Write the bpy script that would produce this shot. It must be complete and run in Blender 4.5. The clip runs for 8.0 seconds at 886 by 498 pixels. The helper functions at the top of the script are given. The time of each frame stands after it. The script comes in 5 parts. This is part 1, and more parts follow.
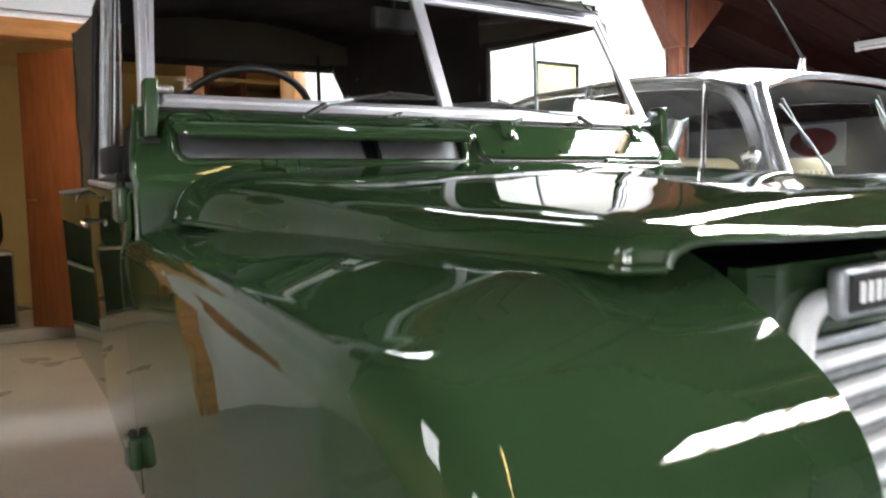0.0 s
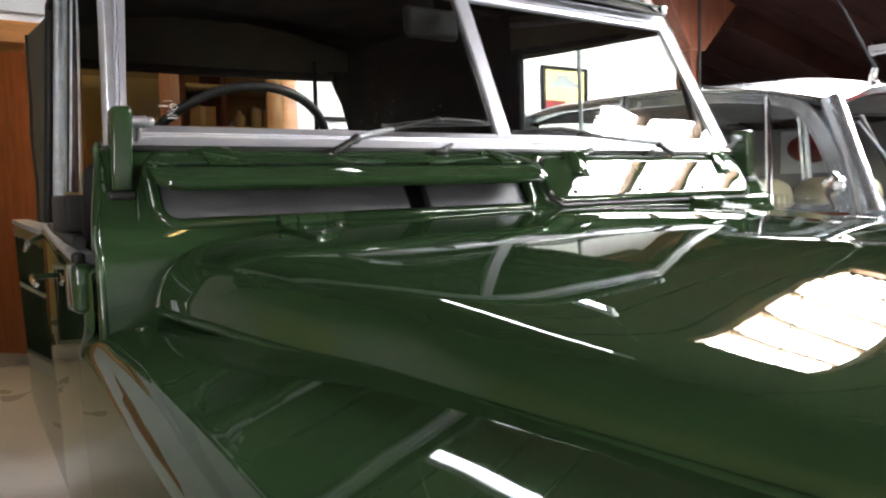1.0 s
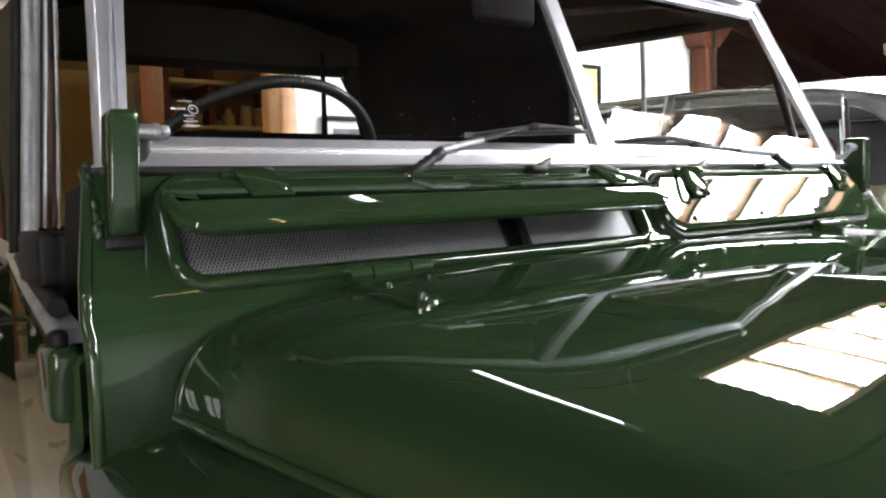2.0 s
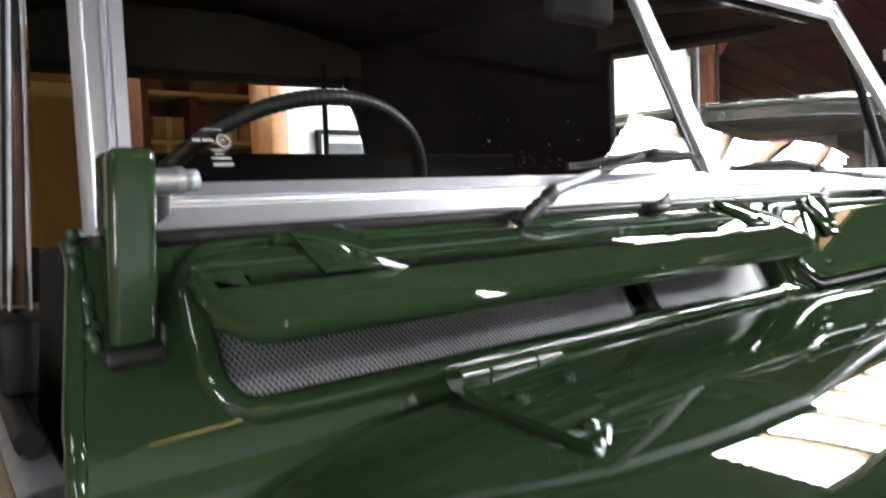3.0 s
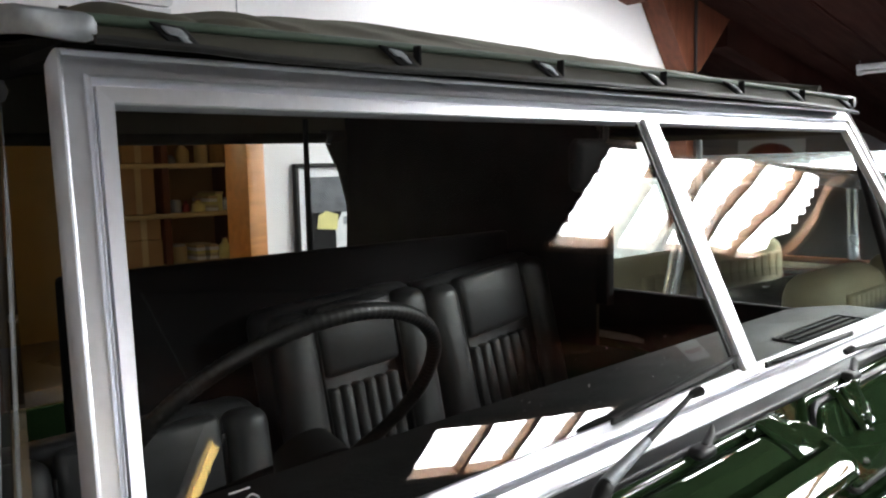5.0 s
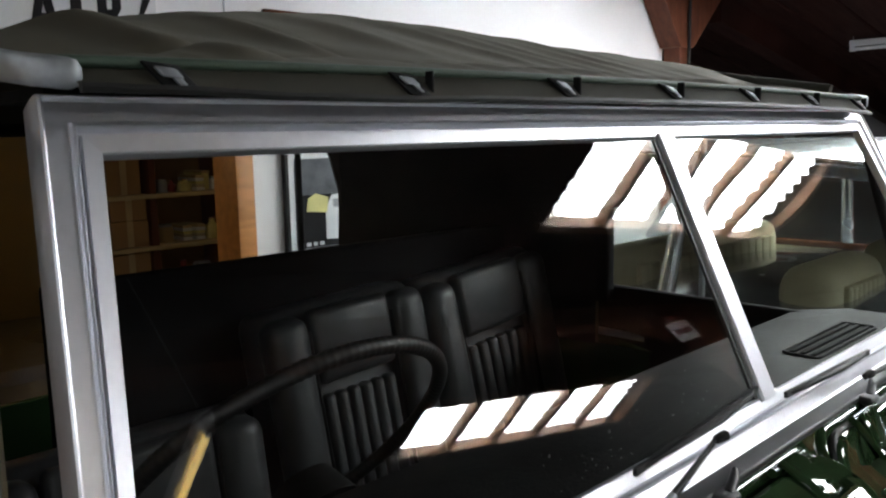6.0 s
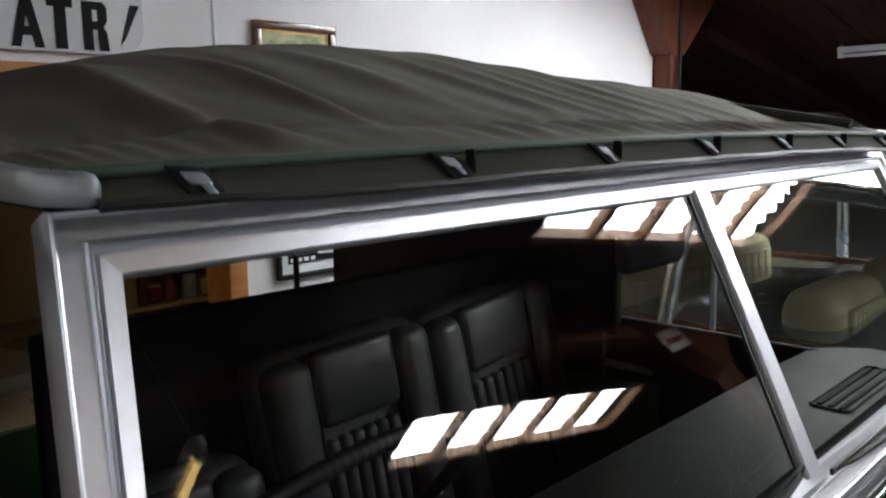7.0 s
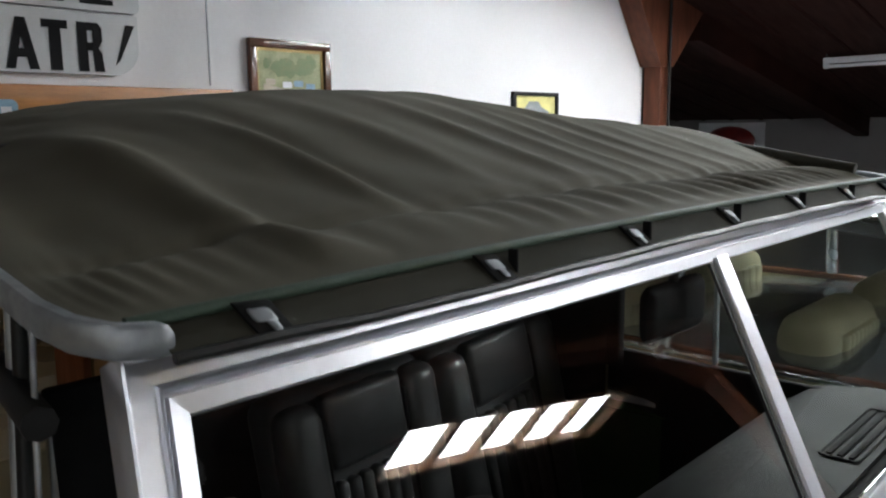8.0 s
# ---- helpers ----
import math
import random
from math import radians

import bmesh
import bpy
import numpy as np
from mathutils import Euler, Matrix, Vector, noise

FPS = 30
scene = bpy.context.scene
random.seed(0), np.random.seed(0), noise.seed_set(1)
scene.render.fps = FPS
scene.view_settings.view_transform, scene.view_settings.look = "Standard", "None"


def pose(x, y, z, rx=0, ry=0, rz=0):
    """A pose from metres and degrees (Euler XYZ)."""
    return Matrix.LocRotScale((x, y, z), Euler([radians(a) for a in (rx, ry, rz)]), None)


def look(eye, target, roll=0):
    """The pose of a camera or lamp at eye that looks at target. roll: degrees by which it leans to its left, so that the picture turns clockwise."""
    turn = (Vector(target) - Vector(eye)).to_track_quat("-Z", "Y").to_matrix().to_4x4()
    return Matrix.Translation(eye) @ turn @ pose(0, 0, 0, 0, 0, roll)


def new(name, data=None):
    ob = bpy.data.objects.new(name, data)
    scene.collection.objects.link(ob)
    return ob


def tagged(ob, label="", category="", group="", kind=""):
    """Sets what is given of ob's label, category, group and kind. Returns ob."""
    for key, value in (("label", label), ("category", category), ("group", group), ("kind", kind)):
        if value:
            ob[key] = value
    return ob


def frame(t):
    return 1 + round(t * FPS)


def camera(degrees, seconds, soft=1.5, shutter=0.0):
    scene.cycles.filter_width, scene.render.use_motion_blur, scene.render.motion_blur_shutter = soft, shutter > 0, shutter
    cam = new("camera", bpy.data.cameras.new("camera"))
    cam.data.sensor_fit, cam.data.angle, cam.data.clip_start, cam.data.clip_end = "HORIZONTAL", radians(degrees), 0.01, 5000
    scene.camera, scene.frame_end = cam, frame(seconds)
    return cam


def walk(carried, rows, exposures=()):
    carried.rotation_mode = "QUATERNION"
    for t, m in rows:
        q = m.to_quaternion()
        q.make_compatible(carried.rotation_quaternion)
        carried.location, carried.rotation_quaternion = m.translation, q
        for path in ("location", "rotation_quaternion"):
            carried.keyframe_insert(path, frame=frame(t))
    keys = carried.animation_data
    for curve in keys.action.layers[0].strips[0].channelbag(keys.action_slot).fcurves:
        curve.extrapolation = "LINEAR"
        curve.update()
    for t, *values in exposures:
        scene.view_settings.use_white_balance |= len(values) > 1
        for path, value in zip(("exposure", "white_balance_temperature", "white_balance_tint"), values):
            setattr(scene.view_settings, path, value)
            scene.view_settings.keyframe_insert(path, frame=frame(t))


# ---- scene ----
cam = camera(58.0, 8.0, soft=2.1, shutter=0.5)
PATH = [
    (0, (-1.209, -1.672, 1.188), (-0.053, -0.046, 1.035), -1.4),
    (0.5, (-1.124, -1.468, 1.267), (0.054, 0.142, 1.111), -1.3),
    (1, (-1.077, -1.206, 1.293), (0.132, 0.38, 1.137), -1.5),
    (1.2, (-1.062, -1.111, 1.307), (0.152, 0.47, 1.142), -1.4),
    (2.3, (-0.96, -0.734, 1.344), (0.31, 0.803, 1.186), -1.6),
    (2.5, (-0.938, -0.676, 1.347), (0.339, 0.856, 1.2), -1.9),
    (3, (-0.924, -0.543, 1.382), (0.378, 0.968, 1.237), -2.0),
    (3.5, (-0.912, -0.46, 1.46), (0.407, 1.036, 1.305), -1.6),
    (4, (-0.904, -0.451, 1.537), (0.431, 1.029, 1.371), -1.5),
    (4.5, (-0.906, -0.446, 1.599), (0.445, 1.019, 1.425), -1.4),
    (6, (-0.881, -0.377, 1.701), (0.498, 1.043, 1.415), -1.1),
    (6.5, (-0.868, -0.332, 1.734), (0.525, 1.074, 1.443), -1.0),
    (7, (-0.866, -0.294, 1.771), (0.544, 1.093, 1.475), -0.9),
    (7.5, (-0.879, -0.269, 1.814), (0.545, 1.104, 1.516), -0.7),
    (8, (-0.893, -0.255, 1.853), (0.545, 1.101, 1.551), -0.7),
]
walk(cam, [(t, look(eye, target, roll)) for t, eye, target, roll in PATH], exposures=[(0, 1.36, 6700, 13), (1.0, 1.1, 6800, 14), (2.5, 1.02, 6650, 14), (3.0, 1.14, 6600, 14), (3.5, 1.42, 6600, 14), (4.0, 0.84, 6650, 13), (4.5, 0.6, 6700, 11), (6.0, -0.32, 6550, 11), (7.0, -0.42, 6550, 11), (8.0, -0.42, 6500, 10)])

# ---- light and sky ----
world = bpy.data.worlds.new("overcast_sky")
scene.world = world
world.use_nodes = True
wn = world.node_tree.nodes
sky = wn.new("ShaderNodeTexSky")
sky.sky_type = "NISHITA"
sky.sun_disc = False
sky.sun_elevation, sky.sun_rotation = radians(48), radians(120)
world.node_tree.links.new(sky.outputs["Color"], wn["Background"].inputs["Color"])
wn["Background"].inputs["Strength"].default_value = 0.12

sun = bpy.data.lights.new("sun", "SUN")
sun.energy, sun.angle, sun.color = 1.0, radians(12), (1.0, 0.96, 0.9)
new("sun", sun).matrix_world = look((6, -3, 9), (0, 0, 0))


def area(name, eye, target, sx, sy, power, colour=(1, 1, 1)):
    lamp = bpy.data.lights.new(name, "AREA")
    lamp.shape, lamp.size, lamp.size_y, lamp.energy, lamp.color = "RECTANGLE", sx, sy, power, colour
    ob = new(name, lamp)
    ob.matrix_world = look(eye, target)
    return ob


# ---- materials ----
def material(name, base, rough=0.5, metal=0.0, var=0.12, scale=8.0, bump=0.05, fine=120.0, coat=0.0, spec=0.5, stretch=(1, 1, 1), second=None):
    """A surface with colour variation at two scales and a fine relief."""
    m = bpy.data.materials.new(name)
    m.use_nodes = True
    nt = m.node_tree
    b = nt.nodes["Principled BSDF"]
    co = nt.nodes.new("ShaderNodeTexCoord")
    mp = nt.nodes.new("ShaderNodeMapping")
    mp.inputs["Scale"].default_value = stretch
    nt.links.new(co.outputs["Object"], mp.inputs["Vector"])
    big, small = nt.nodes.new("ShaderNodeTexNoise"), nt.nodes.new("ShaderNodeTexNoise")
    big.inputs["Scale"].default_value, big.inputs["Detail"].default_value = scale, 4
    small.inputs["Scale"].default_value, small.inputs["Detail"].default_value = fine, 3
    for n in (big, small):
        nt.links.new(mp.outputs["Vector"], n.inputs["Vector"])
    mix = nt.nodes.new("ShaderNodeMix")
    mix.data_type, mix.blend_type = "RGBA", "MIX"
    other = second or tuple(c * (1 - var * 2) for c in base)
    mix.inputs["A"].default_value, mix.inputs["B"].default_value = (*[min(1, c * (1 + var)) for c in base], 1), (*other, 1)
    add = nt.nodes.new("ShaderNodeMath")
    add.operation = "MULTIPLY_ADD"
    add.inputs[1].default_value, add.inputs[2].default_value = 0.35, 0.0
    nt.links.new(small.outputs["Fac"], add.inputs[0])
    sm = nt.nodes.new("ShaderNodeMath")
    sm.operation, sm.use_clamp = "MULTIPLY_ADD", True
    sm.inputs[1].default_value = 0.8
    nt.links.new(big.outputs["Fac"], sm.inputs[0])
    nt.links.new(add.outputs[0], sm.inputs[2])
    ramp = nt.nodes.new("ShaderNodeMapRange")
    ramp.inputs["From Min"].default_value, ramp.inputs["From Max"].default_value = 0.35, 0.85
    nt.links.new(sm.outputs[0], ramp.inputs["Value"])
    nt.links.new(ramp.outputs["Result"], mix.inputs["Factor"])
    nt.links.new(mix.outputs["Result"], b.inputs["Base Color"])
    rr = nt.nodes.new("ShaderNodeMapRange")
    rr.inputs["To Min"].default_value, rr.inputs["To Max"].default_value = max(0.0, rough * 0.85), min(1, rough * 1.2)
    nt.links.new(big.outputs["Fac"], rr.inputs["Value"])
    nt.links.new(rr.outputs["Result"], b.inputs["Roughness"])
    b.inputs["Metallic"].default_value = metal
    b.inputs["Specular IOR Level"].default_value = spec
    b.inputs["Coat Weight"].default_value = coat
    b.inputs["Coat Roughness"].default_value = 0.02
    if bump:
        bp = nt.nodes.new("ShaderNodeBump")
        bp.inputs["Strength"].default_value, bp.inputs["Distance"].default_value = bump, 0.01
        nt.links.new(small.outputs["Fac"], bp.inputs["Height"])
        nt.links.new(bp.outputs["Normal"], b.inputs["Normal"])
    return m


def ripple(m, scale, strength, distance=0.01):
    """Adds a slow unevenness to the coat and face, as of hand-beaten sheet."""
    nt = m.node_tree
    b = nt.nodes["Principled BSDF"]
    n, bp, co = nt.nodes.new("ShaderNodeTexNoise"), nt.nodes.new("ShaderNodeBump"), nt.nodes.new("ShaderNodeTexCoord")
    n.inputs["Scale"].default_value, n.inputs["Detail"].default_value = scale, 1
    nt.links.new(co.outputs["Object"], n.inputs["Vector"])
    bp.inputs["Strength"].default_value, bp.inputs["Distance"].default_value = strength, distance
    nt.links.new(n.outputs["Fac"], bp.inputs["Height"])
    for s in ("Normal", "Coat Normal"):
        for l in list(b.inputs[s].links):
            nt.links.new(l.from_socket, bp.inputs["Normal"])
        nt.links.new(bp.outputs["Normal"], b.inputs[s])
    return m


def glow(name, colour, strength):
    m = bpy.data.materials.new(name)
    m.use_nodes = True
    b = m.node_tree.nodes["Principled BSDF"]
    b.inputs["Base Color"].default_value = (*colour, 1)
    b.inputs["Emission Color"].default_value, b.inputs["Emission Strength"].default_value = (*colour, 1), strength
    return m


def glass(name, tint=(0.93, 0.96, 0.94), wave=0.0, wscale=3.0, face=0.075, dirt=0.0, power=5.0):
    """Thin clear glass: a see-through sheet with a mirror gloss that grows towards grazing."""
    m = bpy.data.materials.new(name)
    m.use_nodes = True
    nt = m.node_tree
    nt.nodes.remove(nt.nodes["Principled BSDF"])
    tr, gl, mx, fr = nt.nodes.new("ShaderNodeBsdfTransparent"), nt.nodes.new("ShaderNodeBsdfGlossy"), nt.nodes.new("ShaderNodeMixShader"), nt.nodes.new("ShaderNodeMath")
    tr.inputs["Color"].default_value = (*tint, 1)
    gl.inputs["Roughness"].default_value = 0.0
    lw, pw = nt.nodes.new("ShaderNodeLayerWeight"), nt.nodes.new("ShaderNodeMath")
    lw.inputs["Blend"].default_value = 0.5
    pw.operation, pw.inputs[1].default_value = "POWER", power
    fr.operation, fr.inputs[1].default_value, fr.inputs[2].default_value = "MULTIPLY_ADD", 1.0 - face, face
    nt.links.new(lw.outputs["Facing"], pw.inputs[0])
    nt.links.new(pw.outputs[0], fr.inputs[0])
    if wave:
        co, n, bp = nt.nodes.new("ShaderNodeTexCoord"), nt.nodes.new("ShaderNodeTexNoise"), nt.nodes.new("ShaderNodeBump")
        n.inputs["Scale"].default_value, n.inputs["Detail"].default_value = wscale, 0.5
        bp.inputs["Strength"].default_value, bp.inputs["Distance"].default_value = 1.0, wave
        nt.links.new(co.outputs["Object"], n.inputs["Vector"])
        nt.links.new(n.outputs["Fac"], bp.inputs["Height"])
        nt.links.new(bp.outputs["Normal"], gl.inputs["Normal"])
    nt.links.new(fr.outputs[0], mx.inputs[0])
    nt.links.new(tr.outputs[0], mx.inputs[1])
    nt.links.new(gl.outputs[0], mx.inputs[2])
    last = mx
    if dirt:
        df, m2, n2, mr = nt.nodes.new("ShaderNodeBsdfDiffuse"), nt.nodes.new("ShaderNodeMixShader"), nt.nodes.new("ShaderNodeTexNoise"), nt.nodes.new("ShaderNodeMapRange")
        n2.inputs["Scale"].default_value, n2.inputs["Detail"].default_value = 9.0, 6
        mr.inputs["From Min"].default_value, mr.inputs["From Max"].default_value, mr.inputs["To Max"].default_value = 0.5, 0.8, dirt
        nt.links.new(n2.outputs["Fac"], mr.inputs["Value"])
        nt.links.new(mr.outputs["Result"], m2.inputs[0])
        nt.links.new(mx.outputs[0], m2.inputs[1])
        nt.links.new(df.outputs[0], m2.inputs[2])
        last = m2
    nt.links.new(last.outputs[0], nt.nodes["Material Output"].inputs["Surface"])
    return m


GREEN = ripple(material("green_enamel", (0.0205, 0.044, 0.018), 0.6, var=0.06, scale=3, bump=0.0, coat=1.0, spec=0.0), 7.0, 0.06)
SILVER = material("silver_paint", (0.80, 0.81, 0.87), 0.34, metal=0.85, var=0.06, scale=14, bump=0.02)
GALV = material("galvanised_steel", (0.33, 0.35, 0.37), 0.5, metal=0.7, var=0.15, scale=30, bump=0.04)
WIRE = material("dull_wire", (0.30, 0.305, 0.32), 0.55, metal=0.6, var=0.15, bump=0.0)
CHROME = material("bright_steel", (0.75, 0.75, 0.75), 0.14, metal=1.0, var=0.05, bump=0.0)
RUBBER = material("black_rubber", (0.012, 0.012, 0.012), 0.45, var=0.2, bump=0.03)
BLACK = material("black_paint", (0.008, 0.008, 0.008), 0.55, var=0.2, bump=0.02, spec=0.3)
LEATHER = material("black_leather", (0.048, 0.050, 0.052), 0.36, var=0.2, scale=20, bump=0.07, fine=420)
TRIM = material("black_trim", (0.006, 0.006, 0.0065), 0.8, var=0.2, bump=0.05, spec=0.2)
CANVAS = material("olive_canvas", (0.104, 0.094, 0.069), 0.9, var=0.10, scale=5, bump=0.07, fine=700, spec=0.2)
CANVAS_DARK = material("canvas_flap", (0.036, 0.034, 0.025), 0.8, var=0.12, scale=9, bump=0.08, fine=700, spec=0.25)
PIPING = material("green_piping", (0.034, 0.058, 0.038), 0.6, var=0.1, bump=0.1, fine=300)
DASH = material("grey_dash_padding", (0.0122, 0.0129, 0.0131), 0.6, var=0.12, scale=12, bump=0.2, fine=300, spec=0.2)
GLASS = glass("windscreen_glass", wave=0.0015, wscale=2.5)
GLASS_B = glass("windscreen_glass_wavy", wave=0.0045, wscale=3.0)
GLASS_S = glass("side_glass", tint=(0.86, 0.88, 0.85), power=2.8)
GLASS_N = glass("saloon_glass", tint=(0.80, 0.83, 0.82), face=0.04)
DUST = material("pale_dust", (0.35, 0.35, 0.35), 0.9, bump=0.0)
MARK = material("white_etching", (0.7, 0.7, 0.7), 0.6, bump=0.0)
WALL = material("white_wall_paint", (0.80, 0.79, 0.80), 0.75, var=0.04, scale=1.5, bump=0.06, fine=60)
# darker copy of the white paint: the far aisle's shade is in the colour
WALL_SHADED = material("shaded_white_wall_paint", (0.26, 0.25, 0.25), 0.8, var=0.08, scale=1.5, bump=0.06, fine=60)
FLOORM = material("grey_floor_paint", (0.36, 0.36, 0.38), 0.28, var=0.12, scale=1.2, bump=0.02, fine=40)
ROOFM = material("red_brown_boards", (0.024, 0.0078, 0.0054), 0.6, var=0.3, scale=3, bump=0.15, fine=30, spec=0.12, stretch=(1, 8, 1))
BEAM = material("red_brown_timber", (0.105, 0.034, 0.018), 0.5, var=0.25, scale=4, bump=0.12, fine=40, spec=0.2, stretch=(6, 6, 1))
PURLIN = material("pale_purlin_wood", (0.20, 0.105, 0.055), 0.5, var=0.25, scale=6, bump=0.1, fine=50)
ORANGE = material("varnished_pine", (0.48, 0.20, 0.055), 0.35, var=0.2, scale=5, bump=0.08, fine=60, stretch=(1, 8, 8))
DOORM = material("brown_door_wood", (0.20, 0.066, 0.028), 0.38, var=0.22, scale=3, bump=0.06, fine=60, stretch=(8, 8, 1))
OCHRE = material("ochre_boarding", (0.42, 0.24, 0.07), 0.5, var=0.25, scale=2, bump=0.1, fine=30, stretch=(6, 6, 1))
CREAMW = material("cream_wall", (0.62, 0.50, 0.28), 0.7, var=0.06, scale=2, bump=0.05)
CARD = material("brown_cardboard", (0.34, 0.20, 0.09), 0.8, var=0.12, scale=6, bump=0.08)
SHELFM = material("pale_shelf_board", (0.50, 0.38, 0.2), 0.6, var=0.15, scale=4, bump=0.08)
LITSHEET = glow("daylit_sheet", (0.93, 0.985, 1.0), 45.0)
LITWEST = glow("west_daylit_sheet", (0.9, 0.97, 1.0), 6.0)
LITWIN = glow("daylit_pane", (0.92, 0.97, 1.0), 15.0)
TUBEM = glow("lit_tube", (0.86, 0.93, 1.0), 22.0)
TUBE_FILL = glow("store_fill_tube", (1.0, 0.83, 0.50), 84.0)
TUBEY = glow("warm_tube", (1.0, 0.72, 0.25), 9.0)
WHITE = material("white_enamel", (0.75, 0.76, 0.78), 0.3, var=0.04, bump=0.01)
CARPAINT = ripple(material("silver_car_paint", (0.50, 0.53, 0.57), 0.25, metal=0.8, var=0.05, scale=3, bump=0.0, coat=0.8), 3.0, 0.05)
CREAM = material("cream_leather", (0.50, 0.44, 0.29), 0.45, var=0.12, scale=9, bump=0.12, fine=200)
WALNUT = material("walnut_veneer", (0.11, 0.04, 0.02), 0.25, var=0.3, scale=10, bump=0.02, coat=0.5)
BANNER = material("white_banner_gloss", (0.66, 0.67, 0.68), 0.25, var=0.03, bump=0.0)
INK = material("black_ink", (0.008, 0.008, 0.009), 0.6, var=0.1, bump=0.0, spec=0.15)
YELLOWP = material("yellow_print", (0.70, 0.64, 0.26), 0.5, var=0.15, scale=12, bump=0.0)
GREENP = material("landscape_print", (0.36, 0.36, 0.20), 0.5, var=0.3, scale=16, bump=0.0, second=(0.16, 0.20, 0.09))
TREEP = material("painted_trees", (0.10, 0.15, 0.06), 0.5, var=0.5, scale=40, bump=0.0, second=(0.24, 0.26, 0.12))
ROADP = material("painted_road", (0.55, 0.48, 0.36), 0.5, var=0.15, scale=20, bump=0.0)
GOLD = material("gilt_slip", (0.45, 0.32, 0.12), 0.4, metal=0.5, var=0.15, bump=0.02)
LINING = material("dark_headlining", (0.022, 0.019, 0.016), 0.9, var=0.1, bump=0.05)
REDM = material("dark_red_enamel", (0.22, 0.02, 0.02), 0.3, var=0.2, bump=0.0)
BLUEP = material("pale_blue_print", (0.30, 0.48, 0.62), 0.5, var=0.2, scale=10, bump=0.0)


# ---- building helpers ----
def thing(name, label, category, base=(0, 0, 0), group="", kind=""):
    ob = new(name)
    ob.location = base
    ob.empty_display_size = 0.1
    return tagged(ob, label, category, group, kind)


def part(name, bm, mat, parent=None, label="", smooth=True, angle=50):
    """Links a bmesh, in world coordinates, as one mesh object under a thing or a part."""
    bmesh.ops.remove_doubles(bm, verts=bm.verts, dist=1e-5)
    bmesh.ops.recalc_face_normals(bm, faces=bm.faces)
    me = bpy.data.meshes.new(name)
    for f in bm.faces:
        f.smooth = smooth
    if smooth:
        lim = radians(angle)
        for e in bm.edges:
            if len(e.link_faces) == 2 and e.calc_face_angle(0) > lim:
                e.smooth = False
    bm.to_mesh(me)
    bm.free()
    me.materials.append(mat)
    ob = new(name, me)
    if parent is not None:
        ob.parent = parent
        if parent.type == "EMPTY":
            ob.matrix_parent_inverse = Matrix.Translation(-parent.location)
    if label:
        ob["label"] = label
    return ob


def box(bm, a, b, bevel=0.0, seg=2, m=None):
    (x0, y0, z0), (x1, y1, z1) = a, b
    vs = [bm.verts.new(Vector((x, y, z))) for x in (x0, x1) for y in (y0, y1) for z in (z0, z1)]
    idx = ((0, 1, 3, 2), (4, 6, 7, 5), (0, 4, 5, 1), (2, 3, 7, 6), (0, 2, 6, 4), (1, 5, 7, 3))
    fs = [bm.faces.new([vs[i] for i in f]) for f in idx]
    es = list({e for f in fs for e in f.edges})
    if m is not None:
        bmesh.ops.transform(bm, matrix=m, verts=vs)
    if bevel:
        bmesh.ops.bevel(bm, geom=es, offset=bevel, segments=seg, profile=0.5, affect="EDGES")
    return bm


def boxpart(name, a, b, mat, parent=None, label="", bevel=0.0, seg=2, m=None):
    return part(name, box(bmesh.new(), a, b, bevel, seg, m), mat, parent, label)


def loft(bm, rings, closed=True, caps=True):
    """Joins rings of the same count of points."""
    vr = [[bm.verts.new(Vector(p)) for p in r] for r in rings]
    n = len(vr[0])
    for a, b in zip(vr, vr[1:]):
        for i in range(n if closed else n - 1):
            j = (i + 1) % n
            bm.faces.new((a[i], a[j], b[j], b[i]))
    if caps and closed:
        bm.faces.new(vr[0])
        bm.faces.new(list(reversed(vr[-1])))
    return bm


def tube(bm, pts, r, seg=10, closed=False):
    """A round bar along points; r may be one radius or one a point."""
    pts = [Vector(p) for p in pts]
    n = len(pts)
    rings, up = [], None
    for i, p in enumerate(pts):
        if closed:
            d = (pts[(i + 1) % n] - pts[i - 1]).normalized()
        else:
            d = (pts[min(i + 1, n - 1)] - pts[max(i - 1, 0)]).normalized()
        if up is None:
            up = Vector((0, 0, 1)) if abs(d.z) < 0.9 else Vector((1, 0, 0))
        side = d.cross(up).normalized()
        up = side.cross(d).normalized()
        rad = r[i] if isinstance(r, (list, tuple)) else r
        rings.append([p + rad * (math.cos(2 * math.pi * k / seg) * side + math.sin(2 * math.pi * k / seg) * up) for k in range(seg)])
    if closed:
        rings.append(rings[0])
    return loft(bm, rings, True, not closed)


def sheet(bm, nu, nv, f, thick=0.0):
    """A surface f(u, v) with u, v from 0 to 1, with thickness away from its normal."""
    P = [[Vector(f(i / nu, j / nv)) for j in range(nv + 1)] for i in range(nu + 1)]
    V = [[bm.verts.new(p) for p in row] for row in P]
    for i in range(nu):
        for j in range(nv):
            bm.faces.new((V[i][j], V[i + 1][j], V[i + 1][j + 1], V[i][j + 1]))
    if thick:
        bmesh.ops.recalc_face_normals(bm, faces=bm.faces)
        bm.normal_update()
        geom = bmesh.ops.solidify(bm, geom=list(bm.faces), thickness=thick)
    return bm


def prism(bm, poly, axis, a, b):
    """A polygon of (p, q) pairs drawn out along axis x, y or z from a to b."""
    def at(p, q, s):
        return {"x": (s, p, q), "y": (p, s, q), "z": (p, q, s)}[axis]
    return loft(bm, [[at(p, q, a) for p, q in poly], [at(p, q, b) for p, q in poly]])


